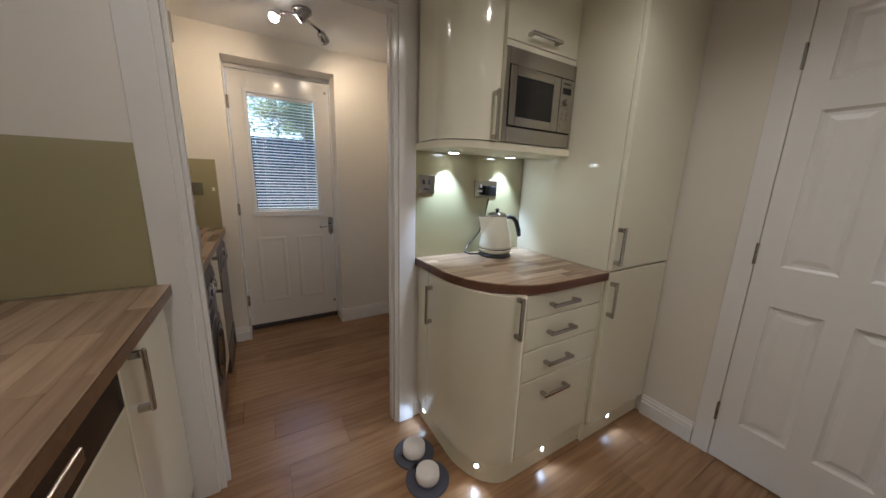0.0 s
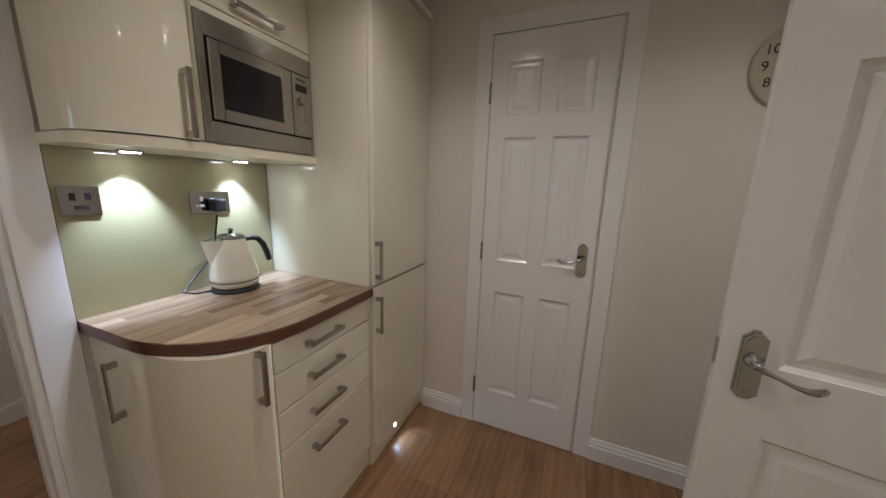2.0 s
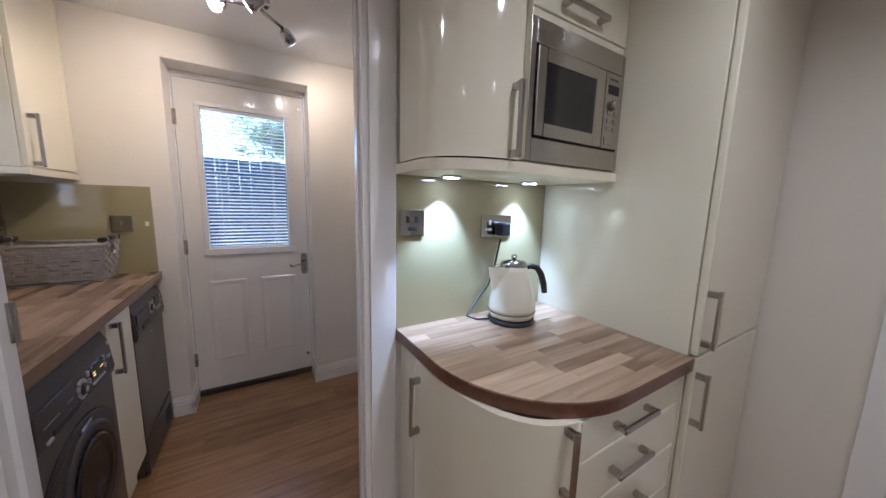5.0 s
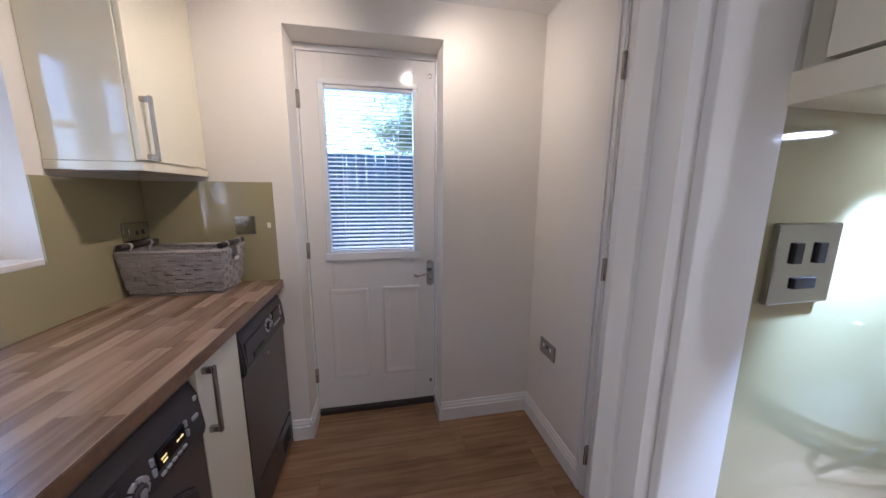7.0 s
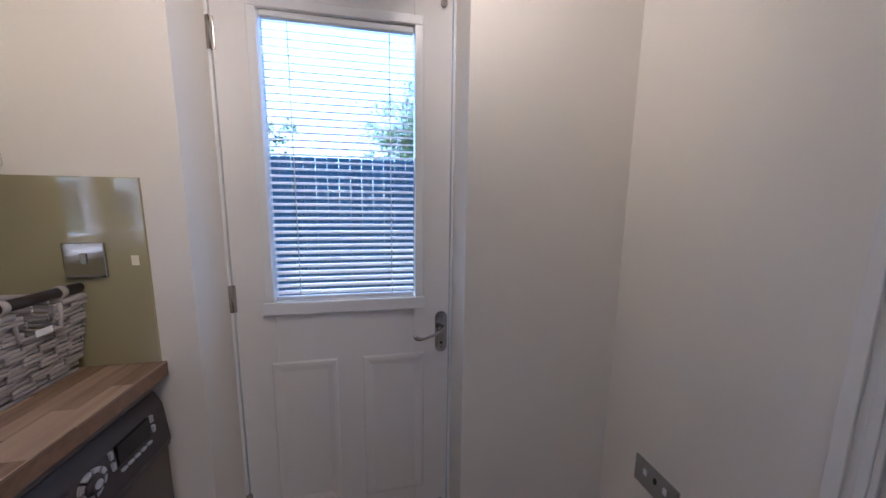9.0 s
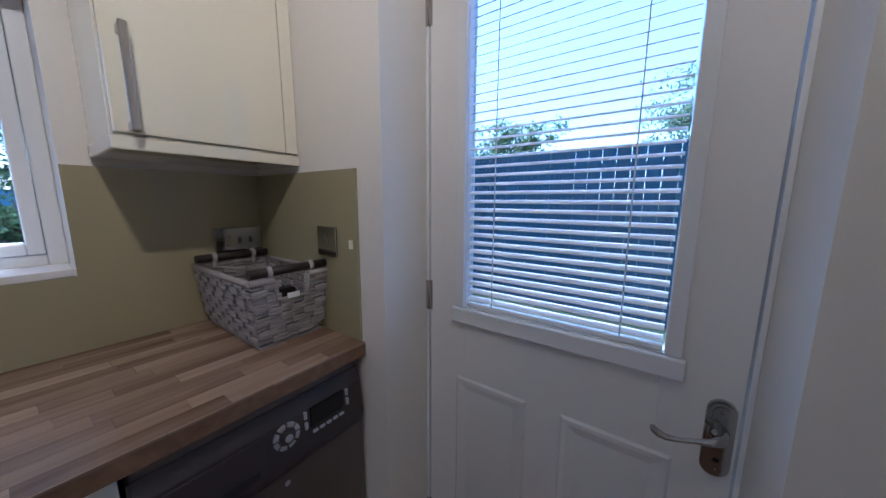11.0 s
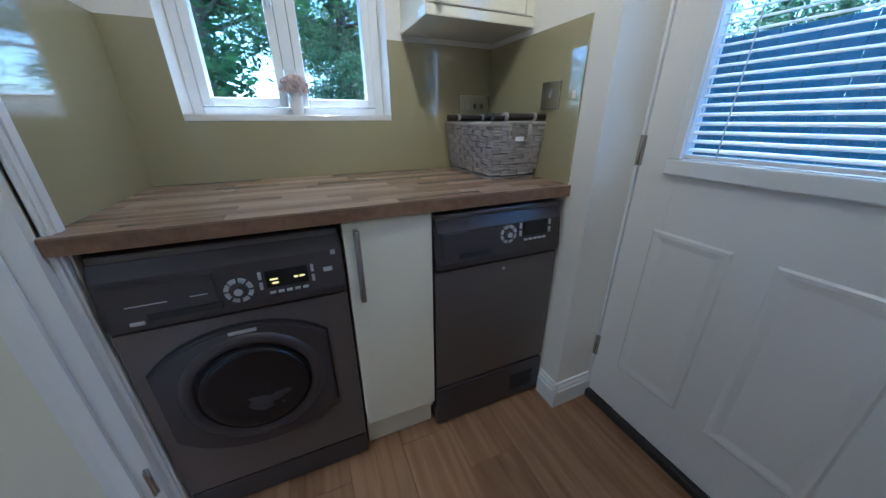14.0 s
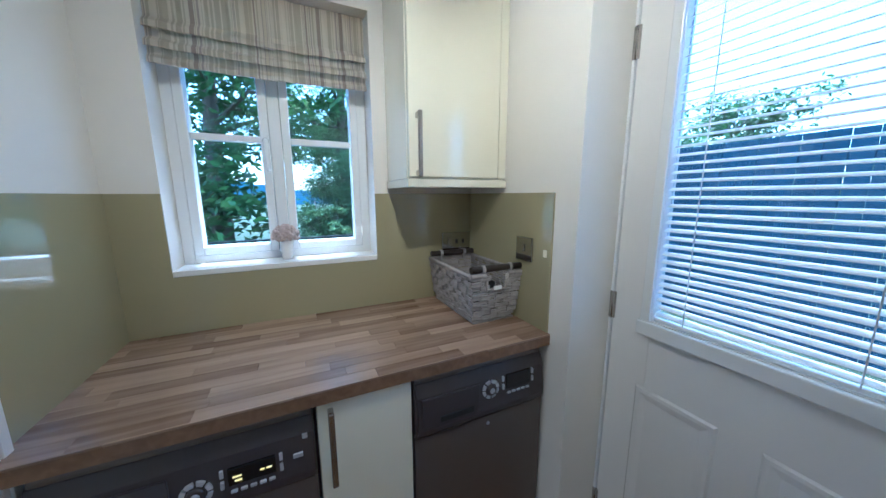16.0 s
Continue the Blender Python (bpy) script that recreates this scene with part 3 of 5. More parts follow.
for y0, y1 in ((WY0 + 0.037, 0.558), (0.602, WY1 - 0.037)):
    z0, z1 = WZ0 + 0.032, WZ1 - 0.037
    bm = box(fx0 + 0.01, fx1 + 0.012, y0, y0 + 0.03, z0, z1, 0.004)
    box(fx0 + 0.01, fx1 + 0.012, y1 - 0.03, y1, z0, z1, 0.004, bm)
    box(fx0 + 0.01, fx1 + 0.012, y0 + 0.03, y1 - 0.03, z0, z0 + 0.03, 0.004, bm)
    box(fx0 + 0.01, fx1 + 0.012, y0 + 0.03, y1 - 0.03, z1 - 0.03, z1, 0.004, bm)
    sash = part("sash", bm, UPVC, win)
    part("glazing_bar", box(fx0 + 0.02, fx1 - 0.005, y0 + 0.03, y1 - 0.03, 1.578, 1.602, 0.003), UPVC, sash)
    g = part("pane", box(fx0 + 0.03, fx0 + 0.036, y0 + 0.028, y1 - 0.028, z0 + 0.028, z1 - 0.028), GLASS, sash, "clear glass pane")
    g.visible_shadow = False
h = part("window_handle", tube([(fx1 + 0.012, 0.545, 1.585), (fx1 + 0.03, 0.545, 1.58), (fx1 + 0.034, 0.545, 1.55), (fx1 + 0.034, 0.548, 1.47)], [0.012, 0.009, 0.007, 0.006], 10), UPVC, win, "white window handle")

blind = thing("roman_blind", (UX0 - 0.03, 0.59, 1.78), "beige striped roman blind half raised at the window", "blind")
bm = bmesh.new()
prof = [(0.0, WZ1 - 0.004), (0.004, 1.925), (0.030, 1.905), (0.034, 1.885), (0.008, 1.892), (0.010, 1.865), (0.036, 1.848), (0.040, 1.828), (0.012, 1.836), (0.014, 1.815), (0.030, 1.80), (0.030, 1.785), (0.004, 1.79)]
n = 40
grid = []
for i in range(n + 1):
    y = WY0 + 0.008 + (WY1 - WY0 - 0.016) * i / n
    wob = 0.003 * math.sin(i * 0.9) + 0.002 * math.sin(i * 2.3)
    sag = -0.012 * math.sin(math.pi * i / n)
    grid.append([bm.verts.new((UX0 - 0.055 + a + wob * (1 if k else 0), y, b + sag * (k > 1) * 0.5)) for k, (a, b) in enumerate(prof)])
for a, b in zip(grid, grid[1:]):
    for k in range(len(prof) - 1):
        bm.faces.new((a[k], b[k], b[k + 1], a[k + 1])).smooth = False
bmesh.ops.solidify(bm, geom=bm.faces[:], thickness=0.002)
part("cloth", bm, BLIND, blind)
part("head_batten", box(UX0 - 0.075, UX0 - 0.056, WY0 + 0.008, WY1 - 0.008, WZ1 - 0.03, WZ1 - 0.002, 0.003), UPVC, blind)

vase = thing("flower_vase", (UX0 - 0.06, 0.60, WZ0 + 0.002), "white ceramic vase of dried beige flowers on the sill", "vase")
vx, vy = UX0 - 0.075, 0.587
part("pot", lathe(((0.019, 0), (0.020, 0.01), (0.024, 0.06), (0.027, 0.075), (0.024, 0.075)), vx, vy, WZ0 + 0.002, 24), CERAMIC, vase)
bm = bmesh.new()
for k in range(260):
    a, b = random.random() * math.tau, random.random() * 1.9
    r = 0.045 * (0.8 + 0.3 * random.random())
    c = Vector((vx + r * math.sin(b) * math.cos(a), vy + r * math.sin(b) * math.sin(a), WZ0 + 0.095 + 0.8 * r * math.cos(b)))
    bmesh.ops.create_icosphere(bm, subdivisions=1, radius=0.005 + 0.005 * random.random(), matrix=Matrix.Translation(c))
part("flower_head", bm, DRIED, vase, "dried beige hydrangea head")

# ---- worktops ----


def worktop(name, hull, z0, z1, along, label, stave=0.042, lengths=(0.16, 0.42), material=None, edge=None):
    """A block worktop: a core with an edge and glued staves on top."""
    xs, ys = [p[0] for p in hull], [p[1] for p in hull]
    t = thing(name, (sum(xs) / len(xs), sum(ys) / len(ys), z0), label, "worktop")
    bm = prism(hull, z0, z1 - 0.004)
    part("core", bm, edge or EDGE, t, "stained timber edge")
    rnd = random.Random(len(hull) * 7 + 1)
    lo, hi = (min(ys), max(ys)) if along == "x" else (min(xs), max(xs))
    a0, a1 = (min(xs), max(xs)) if along == "x" else (min(ys), max(ys))
    v = lo
    while v < hi:
        a = a0 - rnd.random() * 0.3
        while a < a1:
            b = a + rnd.uniform(*lengths)
            gap = 0.0004
            r = [(a + gap, v + gap), (b - gap, v + gap), (b - gap, v + stave - gap), (a + gap, v + stave - gap)]
            if along == "y":
                r = [(y, x) for x, y in r][::-1]
            c = clip(r, hull)
            if len(c) > 2:
                part("stave", prism(c, z1 - 0.006, z1 + rnd.uniform(0, 0.0002)), material, t)
            a = b
        v += stave
    return t


worktop("utility_worktop", [(UX0, UY0 + 0.002), (-0.825, UY0 + 0.002), (-0.825, UY1 - 0.002), (UX0, UY1 - 0.002)], 0.872, 0.91, "y", "brown timber block worktop over the laundry machines", material=STAVE_Y)
part_hull = [(0.045, -0.004)]
for k in range(0, 19):
    a = radians(180 + 90 * k / 18)
    part_hull.append((0.375 + 0.325 * math.cos(a), -0.255 + 0.34 * math.sin(a)))
part_hull += [(0.718, -0.595), (0.718, -0.004)]
worktop("curved_worktop", part_hull, 0.872, 0.91, "x", "timber block worktop with rounded corner and kettle", material=STAVE_X, edge=EDGE_RED)
worktop("kitchen_worktop", [(XL, -2.2), (-0.885, -2.2), (-0.885, -0.012), (XL, -0.012)], 0.872, 0.91, "y", "timber block worktop over the dishwasher", stave=0.06, material=STAVE_Y)

# splashbacks
structure("splashback_kettle", box(0.045, 0.718, -0.008, -0.0005, 0.91, 1.42), OLIVE, "glossy olive glass splashback", "splashback")
structure("splashback_kitchen", box(XL, -0.915, -0.008, -0.0005, 0.911, 1.37), OLIVE, "glossy olive glass splashback", "splashback")
structure("splashback_kitchen_side", box(XL, XL + 0.008, -2.2, -0.009, 0.911, 1.37), OLIVE, "glossy olive glass splashback", "splashback")
bm = box(UX0, UX0 + 0.007, UY0 + 0.007, WY0, 0.911, 1.385)
box(UX0, UX0 + 0.007, WY1, UY1 - 0.007, 0.911, 1.385, 0, bm)
box(UX0, UX0 + 0.007, WY0, WY1, 0.911, WZ0 - 0.018, 0, bm)
structure("splashback_window", bm, OLIVE, "glossy olive glass splashback round the window", "splashback")
structure("splashback_utility_south", box(UX0, -0.835, UY0, UY0 + 0.007, 0.911, 1.385), OLIVE, "glossy olive glass splashback reflecting the window", "splashback")
structure("splashback_utility_north", box(UX0, -0.838, UY1 - 0.007, UY1, 0.911, 1.385), OLIVE, "glossy olive glass splashback beside the back door", "splashback")

# ---- kitchen cabinets ----
LX = 0.722                                         # side of the larder
larder = thing("larder_cabinet", (1.0, -0.3, 0), "tall glossy cream larder cabinet beside the worktop", "cabinet")
part("body", box(LX, XR - 0.004, -0.575, -0.002, 0.10, 2.14, 0.002), CREAM, larder)
for z0, z1, hz in ((0.115, 0.905, 0.780), (0.913, 2.125, 1.025)):
    bm = box(LX + 0.004, XR - 0.008, -0.597, -0.577, z0, z1, 0.004)
    d = part("door", bm, CREAM, larder, "glossy cream cabinet door")
    bar_handle(d, (LX + 0.017, -0.597, hz), (0, 0, 1), (0, -1, 0), 0.17)
part("cornice", box(LX - 0.012, XR - 0.004, -0.612, -0.002, 2.141, 2.165, 0.006), CREAM_MATT, larder)
part("plinth", box(LX, XR - 0.004, -0.57, -0.55, 0.0, 0.099), CREAM_MATT, larder)

drawers = thing("drawer_unit", (0.53, -0.3, 0), "cream base unit with four drawers and bar handles", "cabinet")
DXL = 0.247
part("body", box(DXL, LX - 0.001, -0.55, -0.01, 0.10, 0.871, 0.001), CREAM_MATT, drawers)
for z0, z1 in ((0.764, 0.864), (0.628, 0.759), (0.490, 0.623), (0.115, 0.485)):
    d = part("drawer_front", box(DXL + 0.003, LX - 0.004, -0.572, -0.551, z0, z1, 0.003), CREAM, drawers, "glossy cream drawer front")
    bar_handle(d, (0.448, -0.572, (z0 + z1) / 2 if z0 > 0.2 else z1 - 0.075), (1, 0, 0), (0, -1, 0), 0.16)
part("plinth", box(DXL, LX - 0.001, -0.55, -0.53, 0.0, 0.099), CREAM_MATT, drawers)


def curve_band(x0, x1, y0, z0, z1, thick, cx, cy, rx, ry, bm=None):
    """A quarter-round front from the wall side to the flat front."""
    bm = bm or bmesh.new()
    pts = [(x0, y0)] + [(cx + rx * math.cos(radians(180 + 90 * k / 20)), cy + ry * math.sin(radians(180 + 90 * k / 20))) for k in range(21)] + [(x1, cy - ry)]
    rows = []
    for i, (x, y) in enumerate(pts):
        q, s = Vector(pts[max(i - 1, 0)]), Vector(pts[min(i + 1, len(pts) - 1)])
        d = (s - q).normalized()
        n = Vector((-d.y, d.x))
        rows.append([bm.verts.new(p) for p in ((x, y, z0), (x, y, z1), (x + n.x * thick, y + n.y * thick, z1), (x + n.x * thick, y + n.y * thick, z0))])
    for a, b in zip(rows, rows[1:]):
        for k in range(4):
            f = bm.faces.new((a[k], a[(k + 1) % 4], b[(k + 1) % 4], b[k]))
            f.smooth = k in (0, 2)
    bm.faces.new(rows[0])
    bm.faces.new(rows[-1][::-1])
    bmesh.ops.recalc_face_normals(bm, faces=bm.faces[:])
    for e in bm.edges:
        if len(e.link_faces) == 2 and e.link_faces[0].normal.angle(e.link_faces[1].normal, 0) > 0.6:
            e.smooth = False
    return bm


curved = thing("curved_base_cabinet", (0.2, -0.25, 0), "cream base cabinet with a rounded gloss door", "cabinet")
part("side_panel", box(0.062, 0.078, -0.115, -0.01, 0.10, 0.871, 0.001), CREAM, curved)
d = part("door", curve_band(0.062, DXL - 0.002, -0.12, 0.115, 0.8705, 0.02, 0.245, -0.325, 0.183, 0.247), CREAM, curved, "rounded glossy cream door")
bar_handle(d, (0.205, -0.5635, 0.785), (0, 0, 1), (0, -1, 0), 0.17)
bar_handle(d, (0.062, -0.155, 0.715), (0, 0, 1), (-1, 0, 0), 0.19)
part("plinth", curve_band(0.082, DXL - 0.001, -0.012, 0.0, 0.112, 0.016, 0.245, -0.31, 0.163, 0.24), CREAM_MATT, curved)
part("carcass", box(0.103, DXL - 0.001, -0.30, -0.010, 0.115, 0.86), CREAM_MATT, curved)
for x, y, nx, ny in ((0.082, -0.07, -1, 0), (0.128, -0.475, -0.7, -0.7), (0.45, -0.551, 0, -1), (0.93, -0.571, 0, -1)):
    t = thing("plinth_light", (x, y, 0.07), "small round chrome plinth light, lit cool white", "light", group="plinth lights")
    turn = Vector((nx, ny, 0)).normalized().to_track_quat("Z", "Y").to_matrix().to_4x4()
    for nm, pr, mm in (("rim", ((0.016, 0), (0.016, 0.003), (0.012, 0.004)), CHROME), ("lens", ((0.010, 0.0035), (0.010, 0.005), (0.004, 0.0055)), LED)):
        bm = lathe(pr, 0, 0, 0, 16)
        bmesh.ops.transform(bm, matrix=Matrix.Translation((x, y, 0.07)) @ turn, verts=bm.verts)
        part(nm, bm, mm, t)
    lamp("plinth_bulb", "SPOT", look((x + nx * 0.012, y + ny * 0.012, 0.07), (x + nx * 0.2, y + ny * 0.2, 0)), 0.13, COOL, radius=0.008, cone=120, blend=0.7)

# wall unit with microwave
WX0, MX0, MX1, WYF = 0.045, 0.292, LX - 0.003, -0.300
unit = thing("wall_cabinet", (0.2, -0.15, 1.42), "glossy cream wall cabinet with rounded end over the worktop", "cabinet")
part("carcass", box(WX0 + 0.02, LX - 0.001, -0.19, -0.002, 1.435, 2.20), CREAM_MATT, unit)
part("carcass", box(MX0 - 0.012, LX - 0.001, WYF + 0.012, -0.19, 1.435, 1.452), CREAM_MATT, unit)
d = part("curved_door", curve_band(WX0, MX0 - 0.014, -0.03, 1.452, 2.20, 0.02, 0.285, -0.15, 0.238, 0.150), CREAM, unit, "rounded glossy cream door")
bar_handle(d, (MX0 - 0.042, WYF + 0.002, 1.548), (0, 0, 1), (0, -1, 0), 0.19)
part("side_panel", box(MX0 - 0.012, MX0 - 0.002, WYF + 0.003, -0.19, 1.452, 2.20), CREAM_MATT, unit)
d = part("flap_door", box(MX0, MX1, WYF, WYF + 0.02, 1.843, 2.20, 0.003), CREAM, unit, "glossy cream flap door")
bar_handle(d, (0.49, WYF, 1.876), (1, 0, 0), (0, -1, 0), 0.18)
part("rail", box(MX0, MX1, WYF + 0.004, WYF + 0.02, 1.818, 1.841, 0.002), CREAM, unit)
hull = [(WX0 - 0.006, -0.002)] + [(0.285 + 0.246 * math.cos(radians(180 + 90 * k / 16)), -0.15 + 0.158 * math.sin(radians(180 + 90 * k / 16))) for k in range(17)] + [(LX - 0.001, -0.308), (LX - 0.001, -0.002)]
part("light_pelmet", prism(hull, 1.418, 1.446), CREAM_MATT, unit, "cream pelmet with recessed lights")
for x in (0.20, 0.545):
    t = thing("under_cabinet_light", (x, -0.075, 1.41), "small round recessed cabinet light, lit", "light", group="cabinet lights")
    part("rim", lathe(((0.032, 0.0), (0.032, -0.005), (0.026, -0.006)), x, -0.085, 1.4178, 24), CHROME, t)
    part("lens", lathe(((0.024, -0.0055), (0.024, -0.007)), x, -0.085, 1.4178, 24), LED, t)

mw = thing("microwave", (0.52, -0.2, 1.452), "built-in stainless steel microwave with dark glass window", "microwave")
z0, z1 = 1.453, 1.815
bm = box(MX0 + 0.001, MX0 + 0.022, WYF - 0.006, WYF + 0.014, z0, z1, 0.002)
box(MX1 - 0.014, MX1 - 0.001, WYF - 0.006, WYF + 0.014, z0, z1, 0.002, bm)
box(MX0 + 0.022, MX1 - 0.014, WYF - 0.006, WYF + 0.014, z1 - 0.062, z1, 0.002, bm)
box(MX0 + 0.022, MX1 - 0.014, WYF - 0.006, WYF + 0.014, z0, z0 + 0.062, 0.002, bm)
part("trim_frame", bm, STEEL, mw)
part("cavity", box(MX0 + 0.022, MX1 - 0.014, WYF + 0.012, -0.195, z0 + 0.05, z1 - 0.05), BLACK, mw)
mz0, mz1, cx = z0 + 0.067, z1 - 0.067, MX1 - 0.105
bm = box(MX0 + 0.026, MX0 + 0.060, WYF - 0.012, WYF + 0.01, mz0, mz1, 0.003)
box(cx - 0.045, cx, WYF - 0.012, WYF + 0.01, mz0, mz1, 0.003, bm)
box(MX0 + 0.060, cx - 0.045, WYF - 0.012, WYF + 0.01, mz0, mz0 + 0.035, 0.0, bm)
box(MX0 + 0.060, cx - 0.045, WYF - 0.012, WYF + 0.01, mz1 - 0.035, mz1, 0.0, bm)
d = part("door", bm, STEEL, mw)
part("window", box(MX0 + 0.0595, cx - 0.0445, WYF - 0.010, WYF + 0.008, mz0 + 0.0345, mz1 - 0.0345), BLACK_GLASS, d, "dark glass oven window")
c = part("control_panel", box(cx + 0.003, MX1 - 0.018, WYF - 0.011, WYF + 0.01, mz0, mz1, 0.002), STEEL, mw)
part("display", box(cx + 0.018, MX1 - 0.034, WYF - 0.0125, WYF - 0.0105, mz1 - 0.062, mz1 - 0.036), BLACK_GLASS, c, "small dark display")
part("brand_mark", box(cx + 0.022, MX1 - 0.040, WYF - 0.012, WYF - 0.0108, mz1 - 0.022, mz1 - 0.016), GRAPHITE_DARK, c)
part("dial", lathe(((0.015, 0), (0.015, -0.012), (0.012, -0.014)), (cx + MX1 - 0.015) / 2, WYF - 0.011, mz1 - 0.095, 24, axis="y"), STEEL, c)
for r in range(3):
    for k in range(2):
        x = cx + 0.022 + k * 0.034
        part("button", box(x, x + 0.022, WYF - 0.013, WYF - 0.0105, mz0 + 0.055 + r * 0.024, mz0 + 0.068 + r * 0.024, 0.001), STEEL, c)
part("button", box(cx + 0.015, MX1 - 0.030, WYF - 0.013, WYF - 0.0105, mz0 + 0.012, mz0 + 0.034, 0.001), STEEL, c, "wide steel door button")

# kettle
KX, KY = 0.45, -0.125
kettle = thing("kettle", (KX, KY, 0.911), "cream retro jug kettle with chrome trim on its base", "kettle")
part("power_base", lathe(((0.082, 0), (0.084, 0.006), (0.078, 0.016)), KX, KY, 0.911, 40), BLACK, kettle, "black power base")
ENAMEL = mat("cream_enamel", (0.76, 0.74, 0.62), 0.14, bump=0.0, coat=0.5)
part("jug", lathe(((0.0845, 0.044), (0.0845, 0.055), (0.081, 0.085), (0.073, 0.120), (0.062, 0.155), (0.052, 0.185), (0.047, 0.205)), KX, KY, 0.911, 40), ENAMEL, kettle, "cream enamel jug")
part("foot", lathe(((0.068, 0.0165), (0.079, 0.022), (0.0845, 0.034), (0.0848, 0.040)), KX, KY, 0.911, 40), ENAMEL, kettle, "cream enamel foot")
part("base_ring", lathe(((0.085, 0.040), (0.0862, 0.041), (0.0862, 0.0435), (0.085, 0.0445)), KX, KY, 0.911, 40), CHROME, kettle, "thin chrome ring")
lid = part("lid", lathe(((0.048, 0.205), (0.049, 0.211), (0.042, 0.220), (0.022, 0.226), (0.012, 0.228)), KX, KY, 0.911, 36), CHROME, kettle, "chrome lid")
part("knob", lathe(((0.006, 0.227), (0.010, 0.234), (0.010, 0.242), (0.004, 0.245)), KX, KY, 0.911, 20), CHROME, lid)
part("handle", tube([(KX + 0.040, KY - 0.012, 1.106), (KX + 0.066, KY - 0.020, 1.112), (KX + 0.090, KY - 0.027, 1.106), (KX + 0.108, KY - 0.032, 1.082), (KX + 0.120, KY - 0.036, 1.045), (KX + 0.127, KY - 0.038, 1.010)], [0.008, 0.010, 0.011, 0.012, 0.012, 0.010], 12), BLACK, kettle, "black curved handle, open at its foot")
bm = bmesh.new()
beak = [[bm.verts.new((KX + x, KY + 0.25 * -x + y, 0.911 + z)) for x, y, z in row] for row in (((-0.036, 0.034, 0.203), (-0.092, 0.0, 0.203), (-0.036, -0.034, 0.203)), ((-0.048, 0.028, 0.165), (-0.084, 0.0, 0.165), (-0.048, -0.028, 0.165)), ((-0.060, 0.012, 0.120), (-0.073, 0.0, 0.115), (-0.060, -0.012, 0.120)))]
for p, q in zip(beak, beak[1:]):
    for k in (0, 1):
        bm.faces.new((p[k], p[k + 1], q[k + 1], q[k]))
bmesh.ops.recalc_face_normals(bm, faces=bm.faces[:])
bmesh.ops.solidify(bm, geom=bm.faces[:], thickness=0.003)
part("spout", bm, ENAMEL, kettle, "pointed cream spout")
part("spout_lip", tube([(KX - 0.036, KY + 0.043, 1.1145), (KX - 0.093, KY + 0.023, 1.1145), (KX - 0.036, KY - 0.025, 1.1145)], 0.0022, 6), CHROME, kettle, "chrome spout lip")
part("switch", box(KX + 0.080, KX + 0.098, KY - 0.02, KY - 0.002, 0.945, 0.951, 0.002), BLACK, kettle)
cable = thing("kettle_cable", (KX - 0.1, -0.06, 0.911), "black kettle cable trailing to the socket", "cable")
part("flex", tube([(KX - 0.06, KY + 0.03, 0.917), (KX - 0.12, KY + 0.05, 0.917), (KX - 0.145, -0.05, 0.925), (KX - 0.10, -0.03, 0.96), (KX - 0.03, -0.022, 1.02), (KX + 0.0, -0.022, 1.10), (KX + 0.015, -0.03, 1.20)], 0.004, 8), BLACK, cable)
part("plug", box(KX - 0.01, KX + 0.038, -0.062, -0.0205, 1.215, 1.265, 0.008), BLACK, cable, "black moulded plug")

S2 = [(-0.034, -0.012, 0.016, 0.010, UPVC), (-0.034, 0.014, 0.010, 0.018, UPVC), (-0.05, -0.012, 0.008, 0.008, UPVC), (0.034, -0.012, 0.016, 0.010, UPVC)]
plate("double_socket", (0.455, -0.008, 1.25), (1, 0, 0), (0, -1, 0), 0.146, 0.086, S2, "chrome double wall socket with a black plug in it")
plate("light_switch", (0.098, -0.008, 1.265), (1, 0, 0), (0, -1, 0), 0.086, 0.086, [(-0.016, 0.012, 0.012, 0.022, BLACK), (0.016, 0.012, 0.012, 0.022, BLACK), (0, -0.02, 0.03, 0.012, BLACK)], "chrome square switch plate with dark rockers", "switch")

# clock
clock = thing("wall_clock", (XR, -2.025, 1.79), "round cream wall clock with thin dark numerals", "clock")
CY, CZ, CR = -2.025, 1.79, 0.145
part("face", lathe(((CR, 0), (CR, -0.012), (CR - 0.006, -0.016)), XR - 0.001, CY, CZ, 56, axis="x"), CLOCKFACE, clock)
for hour in range(1, 13):
    a = radians(90 - hour * 30)
    cu = bpy.data.curves.new("numeral", "FONT")
    cu.body, cu.size, cu.extrude, cu.align_x, cu.align_y = str(hour), 0.045, 0.001, "CENTER", "CENTER"
    tmp = new("numeral", cu)
    me = bpy.data.meshes.new_from_object(tmp.evaluated_get(bpy.context.evaluated_depsgraph_get()))
    bpy.data.objects.remove(tmp)
    bm = bmesh.new()
    bm.from_mesh(me)
    u, v = 0.108 * math.cos(a), 0.108 * math.sin(a)
    bmesh.ops.transform(bm, matrix=Matrix(((0, 0, -1, XR - 0.0185), (-1, 0, 0, CY - u), (0, 1, 0, CZ + v), (0, 0, 0, 1))), verts=bm.verts)
    part("numeral", bm, LEATHER, clock)
for a, ln in ((60, 0.06), (-20, 0.09)):
    u, v = math.cos(radians(a)), math.sin(radians(a))
    part("clock_hand", tube([(XR - 0.021, CY, CZ), (XR - 0.021, CY - u * ln, CZ + v * ln)], 0.002, 6), BLACK, clock)

